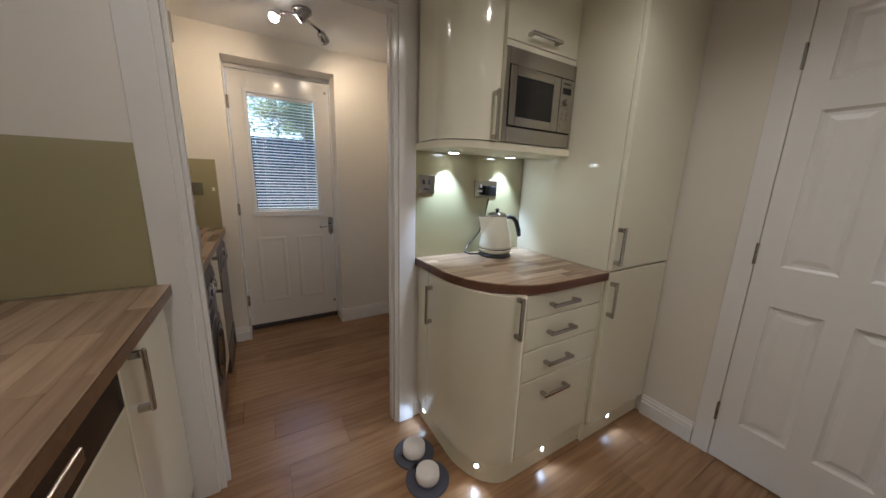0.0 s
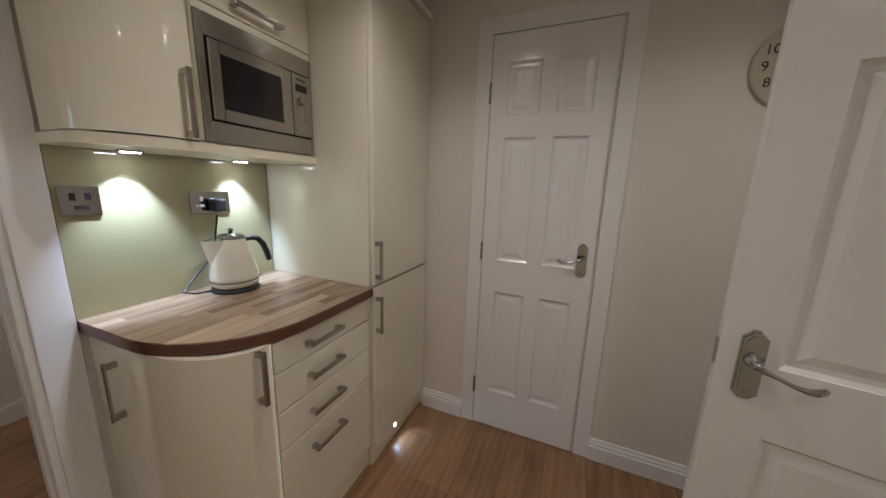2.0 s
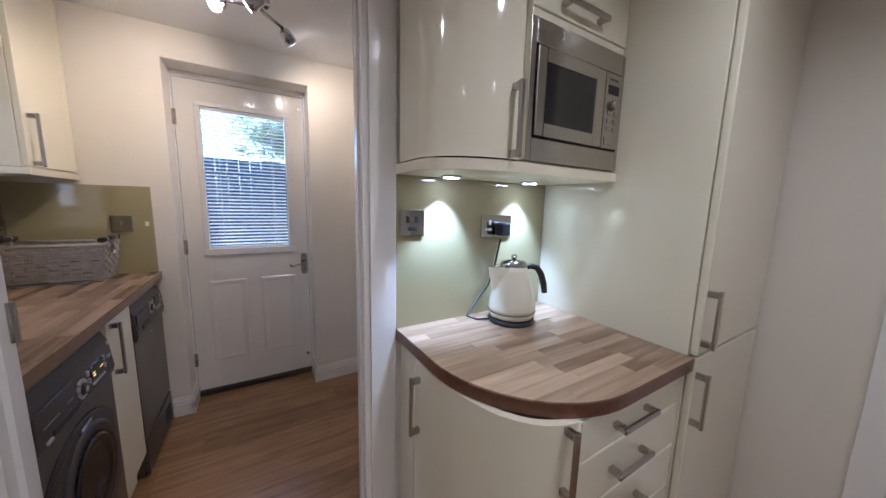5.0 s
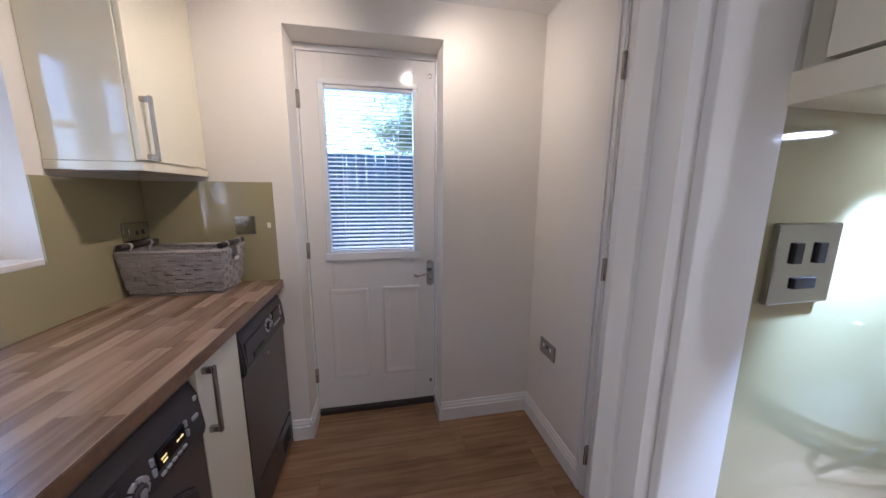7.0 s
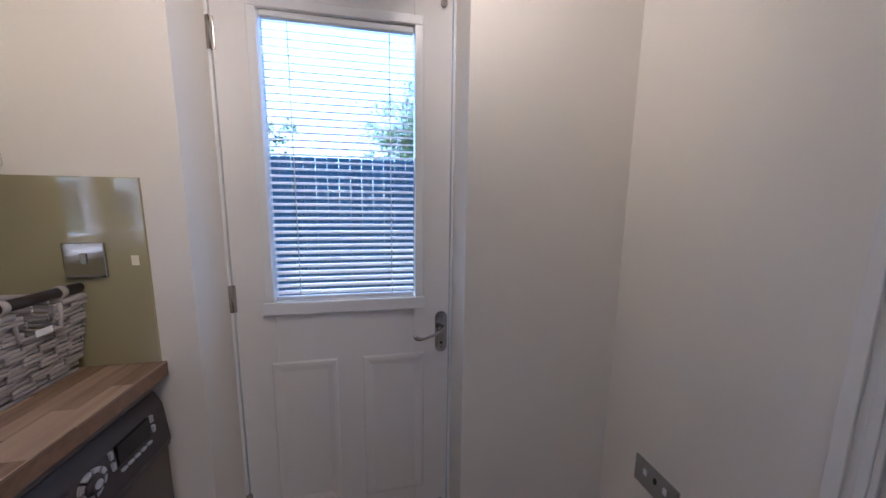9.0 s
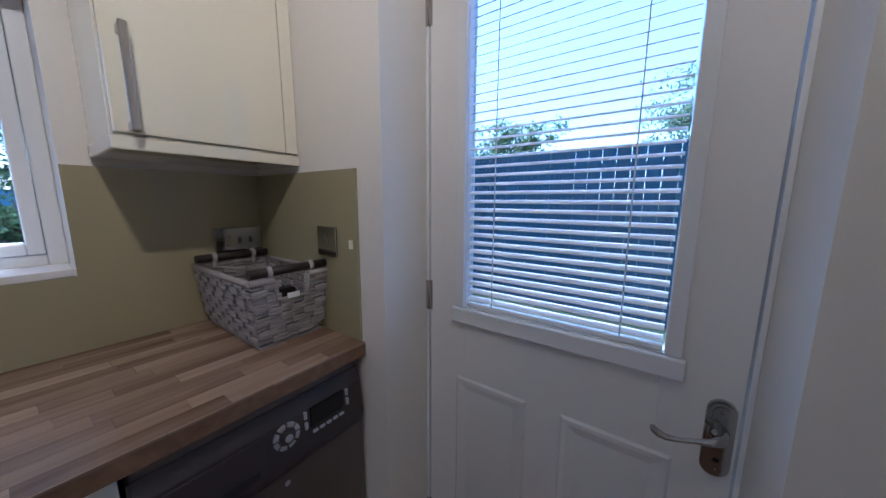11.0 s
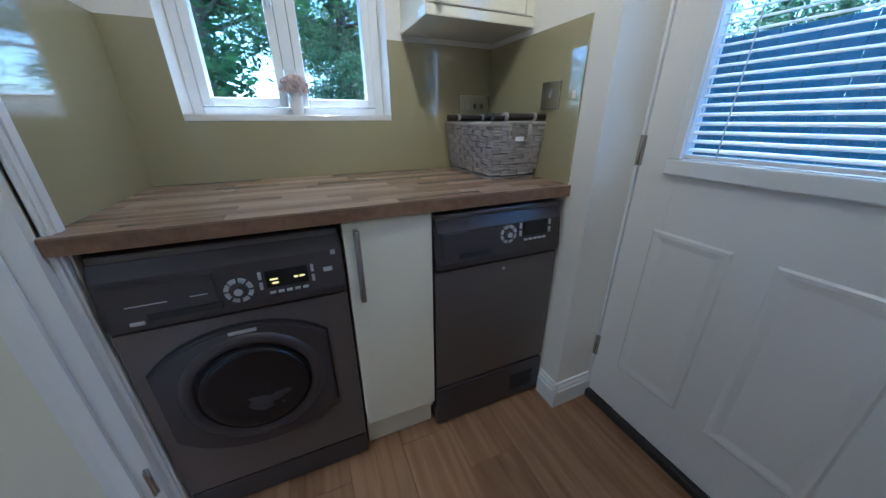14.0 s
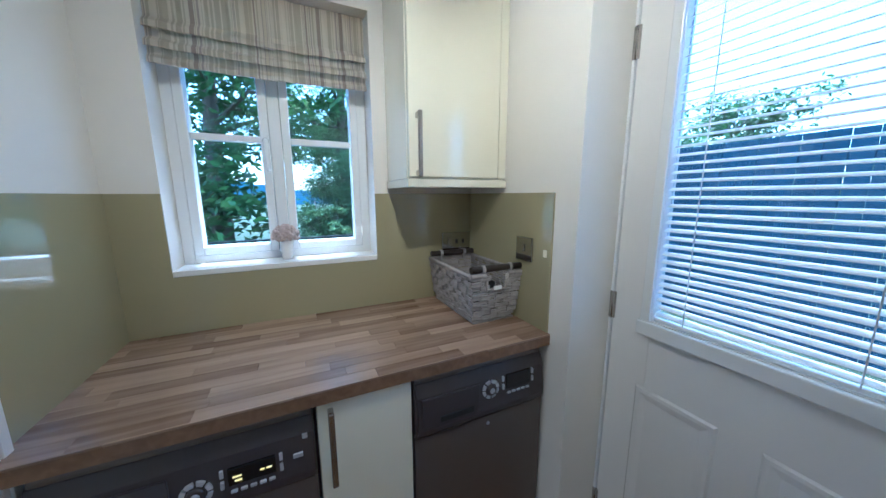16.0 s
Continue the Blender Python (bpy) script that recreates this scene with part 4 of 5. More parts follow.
# left-hand counter run: dishwasher and cabinet
dish = thing("dishwasher", (-1.15, -1.0, 0), "cream-fronted dishwasher with a steel control strip", "dishwasher")
part("body", box(XL + 0.01, -0.925, -1.06, -0.465, 0.10, 0.868), BLACK, dish)
part("front", box(-0.924, -0.904, -1.058, -0.467, 0.115, 0.752, 0.003), CREAM, dish, "glossy cream door front")
c = part("control_strip", box(-0.924, -0.903, -1.058, -0.467, 0.757, 0.866, 0.003), BLACK_GLASS, dish, "dark control strip")
part("grip", box(-0.906, -0.899, -0.86, -0.66, 0.785, 0.815, 0.003), STEEL, c)
cab = thing("base_cabinet", (-1.15, -0.36, 0), "cream base cabinet with steel bar handle", "cabinet")
part("body", box(XL + 0.01, -0.925, -0.46, -0.012, 0.10, 0.868), CREAM_MATT, cab)
d = part("door", box(-0.924, -0.904, -0.458, -0.05, 0.115, 0.862, 0.003), CREAM, cab, "glossy cream door")
bar_handle(d, (-0.904, -0.40, 0.775), (0, 0, 1), (1, 0, 0), 0.17)
part("plinth", box(-0.96, -0.945, -0.46, -0.012, 0, 0.099), CREAM_MATT, cab)
cab = thing("base_cabinet", (-1.15, -1.75, 0), "cream base cabinet beside the dishwasher", "cabinet")
part("body", box(XL + 0.01, -0.925, -2.19, -1.064, 0.10, 0.868), CREAM_MATT, cab)
part("door", box(-0.924, -0.904, -2.19, -1.066, 0.115, 0.862, 0.003), CREAM, cab, "glossy cream door")
part("plinth", box(-0.96, -0.945, -2.19, -0.465, 0, 0.099), CREAM_MATT, cab)

# pet bowls
for x, y, r in ((-0.055, -0.225, 0.052), (-0.06, -0.375, 0.05)):
    t = thing("pet_bowl", (x, y, 0), "small white bowl on a round slate-blue mat", "bowl", group="pet bowls")
    part("mat", lathe(((0.095, 0.0005), (0.096, 0.004), (0.09, 0.006)), x, y, 0.0, 40), RUBBER, t, "round slate-blue rubber mat")
    part("dish", lathe(((r, 0.0065), (r + 0.003, 0.02), (r, 0.05), (r - 0.004, 0.05), (r - 0.012, 0.03), (0.01, 0.028)), x, y, 0.0, 36), CERAMIC, t)

# ---- ceiling lamps ----
for sx, sy, watts in KITCHEN_SPOTS:
    t = thing("ceiling_downlight", (sx, sy, H), "recessed round chrome ceiling downlight, lit", "light", group="kitchen downlights")
    part("rim", lathe(((0.044, 0.0), (0.044, -0.004), (0.034, -0.006)), sx, sy, H - 0.0005, 28), CHROME, t)
    part("bulb", lathe(((0.028, -0.0062), (0.026, -0.008)), sx, sy, H, 24), BULB, t)
fit = thing("ceiling_spotlight", (-0.29, 0.86, H), "chrome ceiling spotlight bar with three lit heads", "light")
part("ceiling_rose", lathe(((0.055, 0.0), (0.055, -0.016), (0.045, -0.024)), -0.29, 0.86, H - 0.0005, 32), CHROME, fit)
part("arm", tube([(-0.42, 0.84, 2.19), (-0.29, 0.86, 2.205), (-0.18, 0.95, 2.19)], 0.009, 10), CHROME, fit)
part("arm", tube([(-0.29, 0.86, 2.205), (-0.27, 0.73, 2.19)], 0.009, 10), CHROME, fit)
for x, y, tx, ty, tz, watts in UTILITY_HEADS:
    p = Vector((x, y, 2.185))
    d = (Vector((tx, ty, tz)) - p).normalized()
    hd = part("spot_head", tube([p, p + d * 0.012, p + d * 0.05, p + d * 0.07], [0.012, 0.024, 0.031, 0.031], 20), CHROME, fit, "chrome spot head")
    part("bulb", tube([p + d * 0.0702, p + d * 0.074], [0.026, 0.022], 20), BULB, hd)

# ---- utility room units ----
FX = -0.842                                        # front plane of the machines


def yz(points, x0, x1, bm=None):
    """An outline in y and z given depth from x0 to x1."""
    return prism(points, x0, x1, bm, Matrix(((0, 0, 1, 0), (1, 0, 0, 0), (0, 1, 0, 0), (0, 0, 0, 1))))


def xz(points, y0, y1):
    """An outline in x and z given length from y0 to y1."""
    return prism(points, y0, y1, None, Matrix(((1, 0, 0, 0), (0, 0, 1, 0), (0, 1, 0, 0), (0, 0, 0, 1))))


def machine(name, y0, y1, label, washer):
    t = thing(name, ((UX0 + FX) / 2, (y0 + y1) / 2, 0), label, "washing machine" if washer else "tumble dryer")
    part("body", box(UX0 + 0.06, FX - 0.014, y0 + 0.004, y1 - 0.004, 0.012, 0.852, 0.006), GRAPHITE, t)
    front = [(FX - 0.014, 0.10 if washer else 0.185), (FX, 0.11 if washer else 0.195), (FX, 0.668), (FX - 0.014, 0.676)]
    f = part("front_panel", xz(front, y0, y1), GRAPHITE, t, "graphite grey front")
    fascia = [(FX - 0.06, 0.855), (FX - 0.014, 0.678), (FX + 0.010, 0.680), (FX + 0.014, 0.70), (FX + 0.004, 0.80), (FX - 0.012, 0.835), (FX - 0.035, 0.852)]
    bm = xz(fascia, y0, y1)
    bmesh.ops.bevel(bm, geom=[e for e in bm.edges if abs(e.verts[0].co.y - e.verts[1].co.y) < 1e-6], offset=0.006, segments=2, affect="EDGES")
    fa = part("control_fascia", bm, GRAPHITE_DARK, t, "dark grey control fascia")
    w = y1 - y0

    def on(u, z):
        x = FX + 0.014 - (z - 0.70) * 0.10 + 0.0012
        return x, y0 + u * w

    def chip(nm, u, z, ww, hh, mm, d=0.004, label="", par=None):
        x, y = on(u, z)
        return part(nm, box(x - 0.004, x + d, y - ww / 2, y + ww / 2, z - hh / 2, z + hh / 2, 0.0008), mm, par or fa, label)

    if washer:
        dr = chip("detergent_drawer", 0.225, 0.740, w * 0.40, 0.098, GRAPHITE_DARK, 0.003)
        chip("drawer_grip", 0.30, 0.708, w * 0.28, 0.016, BLACK, 0.0036, "", dr)
        for r in range(3):
            chip("legend", 0.17, 0.772 - r * 0.016, 0.075, 0.003, SILVER, 0.0034, "", dr)
            chip("legend", 0.36, 0.776 - r * 0.017, 0.035, 0.003, SILVER, 0.0034, "", dr)
        ku, kz, du, dz, dw, dh = 0.515, 0.735, 0.728, 0.750, 0.095, 0.042
    else:
        dr = chip("water_drawer", 0.24, 0.75, w * 0.40, 0.092, GRAPHITE_DARK, 0.003)
        chip("drawer_grip", 0.28, 0.722, w * 0.24, 0.018, BLACK, 0.0036, "", dr)
        chip("legend", 0.24, 0.775, 0.09, 0.005, SILVER, 0.0034, "", dr)
        ku, kz, du, dz, dw, dh = 0.535, 0.766, 0.76, 0.776, 0.095, 0.048
    x, y = on(ku, kz)
    knob = part("dial", lathe(((0.018, 0), (0.018, 0.008), (0.013, 0.010)), x, y, kz, 24, axis="x"), GRAPHITE_DARK, fa)
    part("dial_cap", lathe(((0.009, 0.0102), (0.009, 0.012)), x, y, kz, 18, axis="x"), SILVER, knob)
    for k in range(8):
        a0, a1 = radians(k * 45 + 6), radians(k * 45 + 39)
        pts = [(y + r * math.cos(a), kz + r * math.sin(a)) for r, aa in ((0.021, (a0, (a0 + a1) / 2, a1)), (0.031, (a1, (a0 + a1) / 2, a0))) for a in aa]
        part("programme_button", yz(pts, x - 0.003, x + 0.003), SILVER, fa, "silver programme button")
    disp = chip("display", du, dz, dw, dh, BLACK_GLASS, 0.004, "dark display window")
    if washer:
        for u, z, ww in ((-0.025, 0.010, 0.026), (-0.030, 0.0, 0.018), (-0.028, -0.010, 0.014), (0.024, 0.010, 0.024), (0.020, -0.002, 0.010), (0.034, -0.002, 0.012)):
            chip("readout", du + u / w, dz + z, ww, 0.005, AMBER, 0.0046, "amber display digits", disp)
    for k in (-1, 1):
        for z in (0.012, -0.014):
            chip("side_button", du + k * (dw / 2 + 0.012) / w, dz + z, 0.007, 0.018, SILVER)
    for k in range(5):
        chip("option_button", du + (k - 2) * 0.019 / w, dz - dh / 2 - 0.014, 0.013, 0.006, SILVER)
    if washer:
        chip("start_button", 0.92, 0.752, 0.022, 0.010, SILVER)
        chip("badge", 0.955, 0.795, 0.012, 0.012, SILVER, 0.0025)
        chip("badge", 0.12, 0.699, 0.026, 0.008, SILVER, 0.0036)
        cy, cz = y0 + 0.475 * w, 0.435
        out = []
        for k in range(13):
            a = radians(148 - k * (148 - 38) / 12)
            out.append((cy + 0.245 * math.cos(a), cz - 0.005 + 0.205 * math.sin(a) ** 0.9))
        for k in range(13):
            a = radians(-38 - k * (148 - 38) / 12)
            out.append((cy + 0.245 * math.cos(a), cz + 0.005 - 0.205 * abs(math.sin(a)) ** 0.9))
        bm = yz(out[::-1], FX - 0.004, FX + 0.016)
        bmesh.ops.bevel(bm, geom=[e for e in bm.edges if e.verts[0].co.x > FX + 0.01 and e.verts[1].co.x > FX + 0.01], offset=0.005, segments=2, affect="EDGES")
        dm = part("door", bm, GRAPHITE_DARK, t, "dark grey shaped porthole door")
        big = [(cy + (q - cy) * 1.03, cz + (z - cz) * 1.03) for q, z in out]
        part("door_gap", yz(big[::-1], FX - 0.004, FX + 0.002), BLACK, dm)
        part("porthole_ring", lathe(((0.172, 0.012), (0.170, 0.020), (0.160, 0.026), (0.146, 0.024), (0.134, 0.012)), FX, cy, cz + 0.01, 56, axis="x"), GRAPHITE_DARK, dm, "grey porthole ring")
        part("drum_glass", lathe(((0.136, 0.0242), (0.120, 0.030), (0.10, 0.026), (0.06, 0.018), (0.01, 0.016)), FX, cy, cz + 0.01, 48, axis="x"), BLACK_GLASS, dm, "dark domed porthole glass")
        lump = bmesh.new()
        bmesh.ops.create_icosphere(lump, subdivisions=4, radius=1.0)
        for v in lump.verts:
            k = 1 + 0.45 * noise.noise(v.co * 2.6) + 0.2 * noise.noise(v.co * 6.0)
            v.co = Vector((FX + 0.017 + v.co.x * 0.009 * k, cy + 0.012 + v.co.y * 0.082 * k, cz - 0.040 + v.co.z * 0.046 * k))
        for f in lump.faces:
            f.smooth = True
        part("laundry", lump, LINEN, dm, "crumpled laundry behind the porthole")
        part("brand_mark", box(FX + 0.015, FX + 0.0175, cy - 0.028, cy + 0.034, 0.618, 0.628, 0.001), SILVER, dm)
        part("kick_plate", box(FX - 0.02, FX - 0.004, y0, y1, 0.012, 0.098, 0.003), GRAPHITE_DARK, t, "dark grey kick plate")
    else:
        part("kick_plate", box(FX - 0.02, FX + 0.003, y0, y1, 0.012, 0.183, 0.004), GRAPHITE_DARK, t, "dark grey lower panel")
        for k in range(6):
            part("vent_slot", box(FX + 0.001, FX + 0.006, y1 - 0.15, y1 - 0.04, 0.055 + k * 0.014, 0.061 + k * 0.014, 0.001), BLACK, t)
        part("badge", lathe(((0.006, 0), (0.006, 0.002)), FX, y0 + w * 0.53, 0.64, 16, axis="x"), SILVER, t)
    return t


machine("washing_machine", 0.128, 0.632, "graphite grey front-loading washing machine under the worktop", True)
machine("tumble_dryer", 0.898, 1.374, "graphite grey tumble dryer under the worktop", False)
cab = thing("narrow_base_cabinet", (-1.1, 0.765, 0), "narrow cream cabinet between the two machines", "cabinet")
part("body", box(UX0 + 0.02, -0.864, 0.642, 0.888, 0.10, 0.87), CREAM_MATT, cab)
d = part("door", box(-0.863, -0.843, 0.640, 0.890, 0.135, 0.866, 0.003), CREAM_MATT, cab, "plain cream door")
bar_handle(d, (-0.843, 0.672, 0.745), (0, 0, 1), (1, 0, 0), 0.21)
part("plinth", box(-0.90, -0.885, 0.642, 0.888, 0, 0.134), CREAM_MATT, cab)

cab = thing("utility_wall_cabinet", (-1.2, 1.19, 1.41), "cream gloss wall cabinet beside the window", "cabinet")
part("body", box(UX0 + 0.001, -1.125, 0.985, UY1 - 0.002, 1.435, H - 0.01, 0.002), CREAM, cab)
d = part("door", box(-1.124, -1.104, 0.988, 1.345, 1.44, H - 0.015, 0.003), CREAM, cab, "glossy cream door")
bar_handle(d, (-1.104, 1.018, 1.545), (0, 0, 1), (1, 0, 0), 0.21)
part("filler", box(-1.124, -1.106, 1.348, UY1 - 0.002, 1.44, H - 0.015, 0.002), CREAM, cab)
part("pelmet", box(UX0 + 0.001, -1.100, 0.981, UY1 - 0.002, 1.405, 1.434, 0.003), CREAM, cab)
plate("switched_socket", (UX0 + 0.007, 1.30, 1.165), (0, 1, 0), (1, 0, 0), 0.146, 0.086, [(-0.035, 0.0, 0.02, 0.04, STEEL), (0.0, 0.0, 0.010, 0.02, BLACK), (0.034, 0.0, 0.010, 0.02, BLACK)], "chrome double switched socket on the splashback")
plate("light_switch", (-0.965, UY1 - 0.007, 1.185), (1, 0, 0), (0, -1, 0), 0.086, 0.086, [(0, 0.005, 0.012, 0.026, STEEL)], "chrome single light switch on the splashback", "switch")
plate("wall_socket", (UX1, 1.165, 0.515), (0, 1, 0), (-1, 0, 0), 0.146, 0.086, [(-0.034, 0.01, 0.012, 0.02, UPVC), (0.034, 0.01, 0.012, 0.02, UPVC), (0, 0.01, 0.008, 0.016, BLACK)], "chrome double socket low on the wall")
solid("wall_sticker", box(-0.872, -0.856, UY1 - 0.0085, UY1 - 0.0073, 1.17, 1.195), CREAM_MATT, "small white paper sticker on the splashback", "sticker")

# woven basket
basket = thing("storage_basket", (-1.18, 1.27, 0.912), "grey woven storage basket with dark rolled handles", "basket")
bx0, bx1, by0, by1, bz = -1.345, -1.005, 1.185, 1.365, 0.912
rows, hgt = 9, 0.185


def ring(f):
    g = 0.022 * f
    return bx0 - g * 0.3, bx1 + g, by0 - g, by1 + g * 0.6


bm = box(bx0, bx1, by0, by1, bz, bz + 0.006)
part("bottom", bm, WOVEN, basket)
bm = bmesh.new()
inner = bmesh.new()
for r in range(rows):
    z = bz + 0.012 + (r + 0.5) * (hgt - 0.012) / rows
    x0, x1, y0, y1 = ring(r / rows)
    for (ax, ay), (cx2, cy2), (nx, ny) in (((x1, y0), (x1, y1), (1, 0)), ((x0, y1), (x0, y0), (-1, 0)), ((x0, y0), (x1, y0), (0, -1)), ((x1, y1), (x0, y1), (0, 1))):
        ln = math.hypot(cx2 - ax, cy2 - ay)
        n = max(4, round(ln / 0.034))
        for k in range(n):
            if nx == 1 and r >= rows - 3 and 0.28 < (k + 0.5) / n < 0.72:
                continue
            over = 0.0045 if (k + r) % 2 else -0.0015
            s = (k + 0.5) / n
            px, py = ax + (cx2 - ax) * s + nx * over, ay + (cy2 - ay) * s + ny * over
            hl = ln / n * (0.60 if (k + r) % 2 else 0.5)
            ex, ey = (hl, 0.0035) if ny else (0.0035, hl)
            jz = random.uniform(-0.0015, 0.0015)
            for q in (-1, 1):
                box(px - ex, px + ex, py - ey, py + ey, z + jz + q * 0.0046 - 0.0042, z + jz + q * 0.0046 + 0.0042, 0.002, bm)
part("weave", bm, WOVEN, basket)
bm = bmesh.new()
x0, x1, y0, y1 = ring(1)
for p, q in (((x0, y0), (x1, y0)), ((x0, y1), (x1, y1)), ((x0, y0), (x0, y1)), ((x1, y0), (x1, y0 + 0.06)), ((x1, y1 - 0.06), (x1, y1))):
    tube([(*p, bz + hgt), (*q, bz + hgt)], 0.008, 8, bm)
tube([(x1, y0 + 0.06, bz + hgt), (x1, y0 + 0.065, bz + hgt - 0.055), (x1, y1 - 0.065, bz + hgt - 0.055), (x1, y1 - 0.06, bz + hgt)], 0.005, 8, bm)
part("rim", bm, WOVEN, basket)
for x in (x0 + 0.01, x1 - 0.006):
    part("carry_bar", tube([(x, y0 + 0.002, bz + hgt + 0.022), (x, y1 - 0.002, bz + hgt + 0.022)], 0.012, 14), LEATHER, basket, "dark rolled carry bar")
    for y in (y0 + 0.05, y1 - 0.05):
        part("binding", tube([(x, y - 0.006, bz + hgt + 0.022), (x, y + 0.006, bz + hgt + 0.022)], 0.015, 14), WOVEN, basket)
        part("binding", box(x - 0.007, x + 0.007, y - 0.006, y + 0.006, bz + hgt - 0.01, bz + hgt + 0.014, 0.003), WOVEN, basket)
part("price_tag", box(x1 + 0.008, x1 + 0.011, (y0 + y1) / 2 - 0.02, (y0 + y1) / 2 + 0.014, bz + hgt - 0.055, bz + hgt - 0.040, 0.001), UPVC, basket, "small white paper tag")
bm = bmesh.new()
for k in range(5):
    box(-1.30 + k * 0.05, -1.255 + k * 0.05, 1.20, 1.35, bz + 0.02, bz + 0.10 + 0.02 * (k % 2), 0.008, bm)
part("lining", bm, BLACK, basket, "dark contents")

# ---- outside ----
solid("ground", box(-300, 300, -300, 300, -0.40, -0.16), GRASS, "mown green lawn behind the house", "ground", kind="structure")
fence = thing("garden_fence", (0, 5.2, -0.16), "tall blue-grey boarded garden fence", "fence")
bmF = box(-0.075, 0.075, -0.011, 0.011, 0, 2.12, 0.003)
meF = bpy.data.meshes.new("board")
bmF.to_mesh(meF)
bmF.free()
meF.materials.append(FENCE)
for k in range(64):
    b = new("board", meF)
    b.parent = fence
    b.location = (-5.0 + k * 0.156, 0.006 * (k % 2), random.uniform(-0.004, 0.004))
for z in (0.35, 1.1, 1.85):
    part("rail", box(-5, 5, 5.215, 5.26, -0.16 + z, -0.16 + z + 0.08, 0.004), FENCE, fence)
rail = thing("metal_railing", (-5.2, 1.5, -0.16), "black metal railing along the garden edge", "railing")
part("top_rail", box(-5.225, -5.19, -4, 5, 0.735, 0.76, 0.004), BLACK, rail)
part("bottom_rail", box(-5.22, -5.195, -4, 5, -0.02, 0.0, 0.004), BLACK, rail)
meB = bpy.data.meshes.new("baluster")
bmB = box(-0.008, 0.008, -0.008, 0.008, 0, 0.9, 0.002)
bmB.to_mesh(meB)
bmB.free()
meB.materials.append(BLACK)
for k in range(75):
    b = new("baluster", meB)
    b.parent = rail
    b.location = (0, -5.4 + k * 0.12, 0)


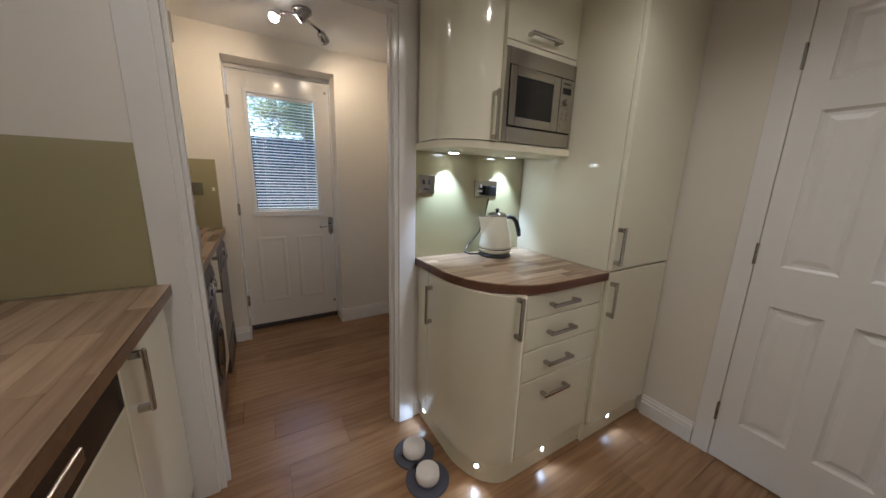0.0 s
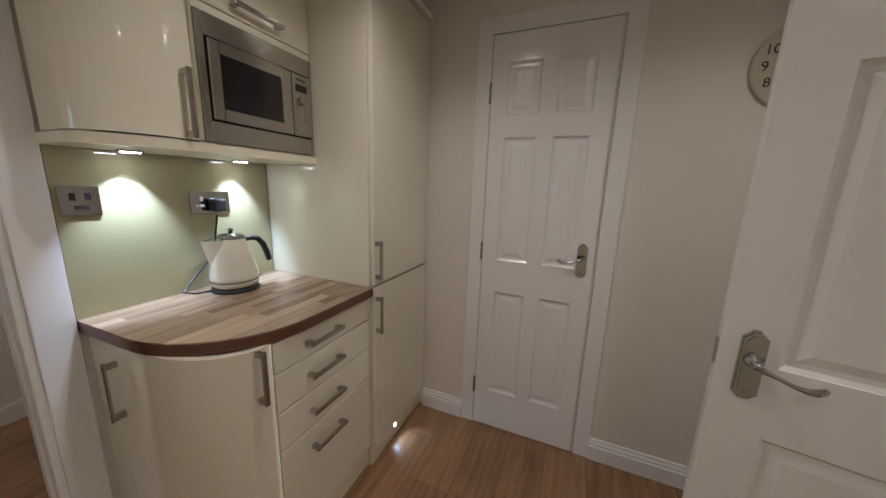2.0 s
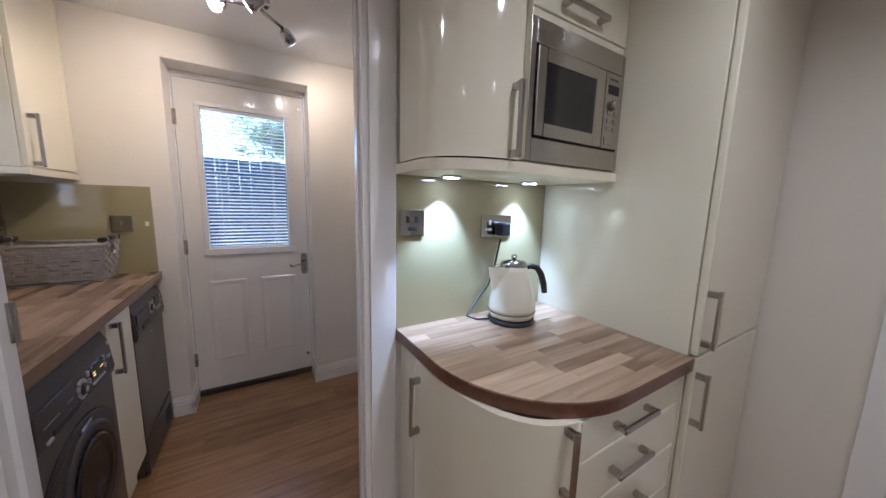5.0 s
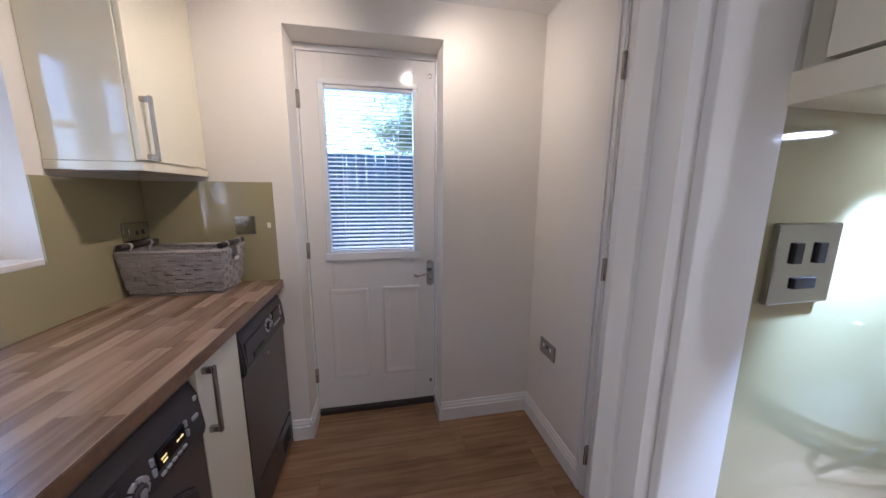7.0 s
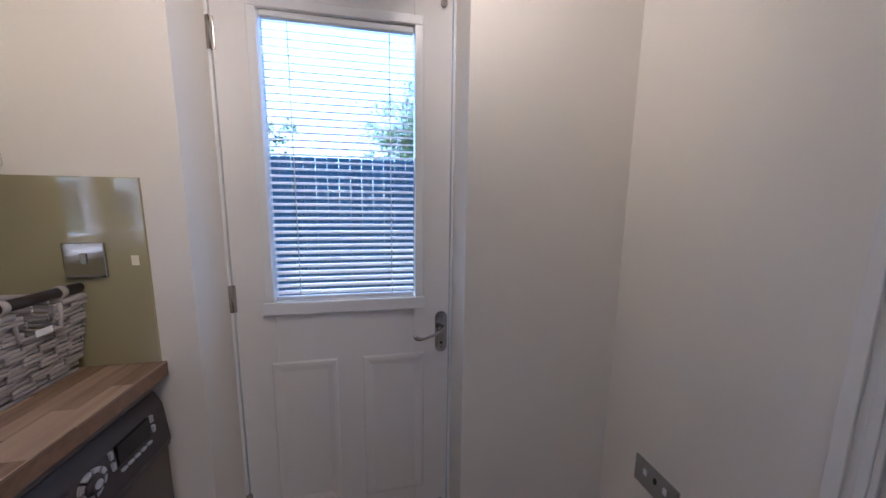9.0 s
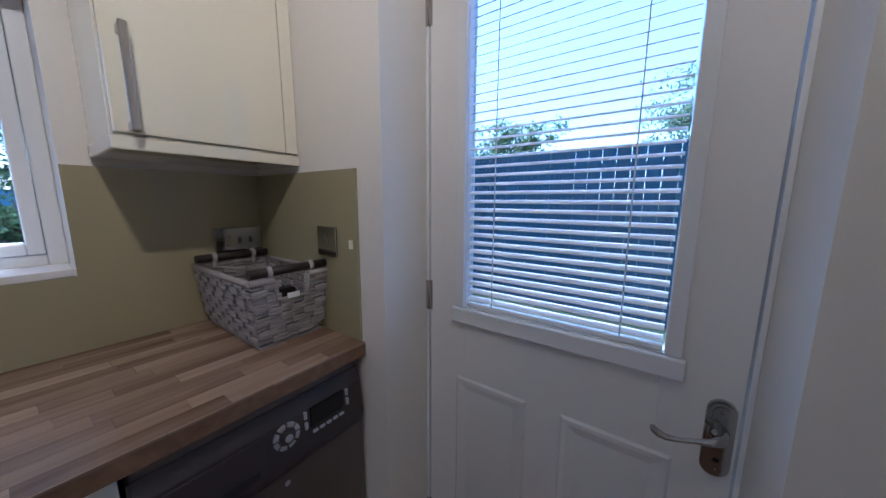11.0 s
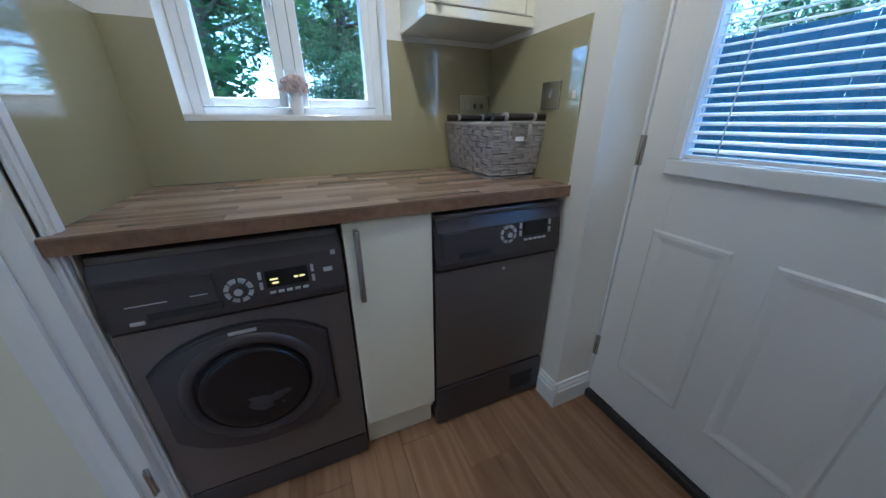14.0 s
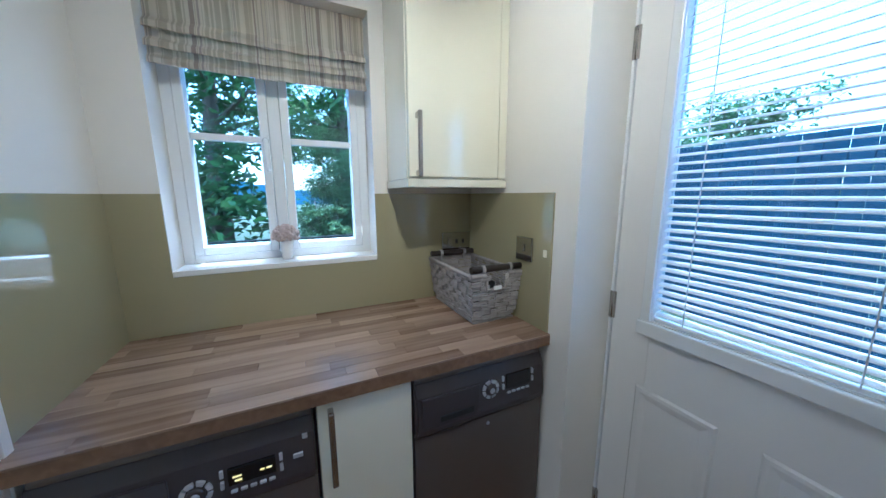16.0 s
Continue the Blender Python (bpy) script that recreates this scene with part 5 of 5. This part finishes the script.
def tree(x, y, h, spread, leaves, seed, material, leaf, low=0.25, name="tree", label="broad-leaved tree with a dense dark green crown", holes=0.35):
    rnd = random.Random(seed)
    t = thing(name, (x, y, -0.16), label, "tree" if name == "tree" else "shrub")
    base = Vector((x, y, -0.16))
    bm = tube([base, base + Vector((0.05, 0.02, h * 0.3)), base + Vector((-0.05, 0.08, h * 0.6)), base + Vector((0.05, 0, h * 0.9))], [0.03 * h, 0.024 * h, 0.014 * h, 0.004 * h], 10)
    tips = []
    for k in range(26):
        f = rnd.uniform(low, 0.95)
        a = rnd.random() * math.tau
        reach = spread * (0.45 + 0.55 * math.sin(math.pi * min(1, (f - low) / (1 - low) * 0.8 + 0.15))) * rnd.uniform(0.6, 1.1)
        s = base + Vector((0, 0, h * f * 0.85))
        e = s + Vector((math.cos(a) * reach, math.sin(a) * reach, h * 0.1 * rnd.uniform(-0.3, 1)))
        mid = (s + e) / 2 + Vector((0, 0, 0.06 * h * rnd.random()))
        tube([s, mid, e], [0.008 * h, 0.005 * h, 0.002 * h], 6, bm)
        tips += [(mid, 0.30 * reach), (e, 0.30 * reach), ((mid + e) / 2, 0.32 * reach)]
    part("trunk", bm, BARK, t, "brown bark trunk and limbs")
    verts, faces = [], []
    clumps = []
    for p, r in tips:
        for _ in range(4):
            clumps.append((p + Vector((rnd.gauss(0, r), rnd.gauss(0, r), rnd.gauss(0, r * 0.7))), r * rnd.uniform(0.25, 0.6)))
    clumps = [c for c in clumps if rnd.random() > holes * 0.4]
    for _ in range(leaves):
        c, r = clumps[rnd.randrange(len(clumps))]
        p = c + Vector((rnd.gauss(0, r), rnd.gauss(0, r), rnd.gauss(0, r * 0.6)))
        if p.z < 0.0:
            continue
        u = Vector((rnd.gauss(0, 1), rnd.gauss(0, 1), rnd.gauss(0, 0.6))).normalized()
        v = u.orthogonal().normalized()
        s = leaf * rnd.uniform(0.6, 1.3)
        i = len(verts)
        verts += [p - u * s, p + v * s * 0.45, p + u * s, p - v * s * 0.45]
        faces.append((i, i + 1, i + 2, i + 3))
    me = bpy.data.meshes.new("crown")
    me.from_pydata([tuple(q - base) for q in verts], [], faces)
    me.materials.append(material)
    c = new("crown", me)
    c.parent = t
    return t


tree(-9.0, -1.0, 8.0, 2.9, 15000, 3, LEAF, 0.11, low=0.10, holes=0.9)
tree(-12.5, 5.0, 8.5, 3.2, 26000, 5, LEAF, 0.085, low=0.12)
tree(-8.6, 1.75, 6.5, 1.7, 60000, 8, LEAF_PALE, 0.035, low=0.06, label="feathery pale green conifer beyond the railing")
tree(-15.0, -6.0, 6.0, 3.2, 14000, 11, LEAF, 0.10, low=0.12)
for sx, sy, sh, seed in ((-6.1, 0.92, 1.62, 21), (-6.0, 1.25, 1.45, 22), (-6.3, 1.08, 1.40, 23)):
    tree(sx, sy, sh, 0.30, 4200, seed, LEAF_PALE, 0.035, low=0.05, name="shrub", label="upright pale green garden shrub")
tree(-4.6, 11.0, 3.9, 1.9, 30000, 31, LEAF, 0.06, low=0.15)
tree(1.3, 12.5, 6.6, 2.0, 26000, 33, LEAF_PALE, 0.06, low=0.15)
tree(-8.2, 12.0, 5.0, 2.4, 24000, 35, LEAF, 0.065, low=0.15)
# Far hill blocks; their haze is only in the material colour.
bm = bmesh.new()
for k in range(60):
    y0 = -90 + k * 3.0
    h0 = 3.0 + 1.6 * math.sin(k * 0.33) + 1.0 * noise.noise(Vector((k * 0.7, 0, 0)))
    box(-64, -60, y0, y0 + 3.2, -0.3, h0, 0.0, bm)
solid("backdrop", bm, FAR_HILL, "distant wooded hill with blue-green haze painted into its colour", "hill", kind="structure")

# ---- floor planks ----
rnd = random.Random(4)
floor_ob = thing("floor", (0, 0, -0.013), "warm oak plank floor with satin sheen", "floor", kind="structure")
room = [(XL, YS), (XR, YS), (XR, BY - 0.02), (XL, BY - 0.02)]
y = YS
while y < BY:
    x = XL - rnd.uniform(0, 1.1)
    while x < XR:
        ln = rnd.uniform(0.75, 1.25)
        g = 0.0007
        c = clip([(x + g, y + g), (x + ln - g, y + g), (x + ln - g, y + 0.19 - g), (x + g, y + 0.19 - g)], room)
        if len(c) > 2:
            part("plank", prism(c, -0.013, 0.0), PLANK, floor_ob)
        x += ln
    y += 0.19
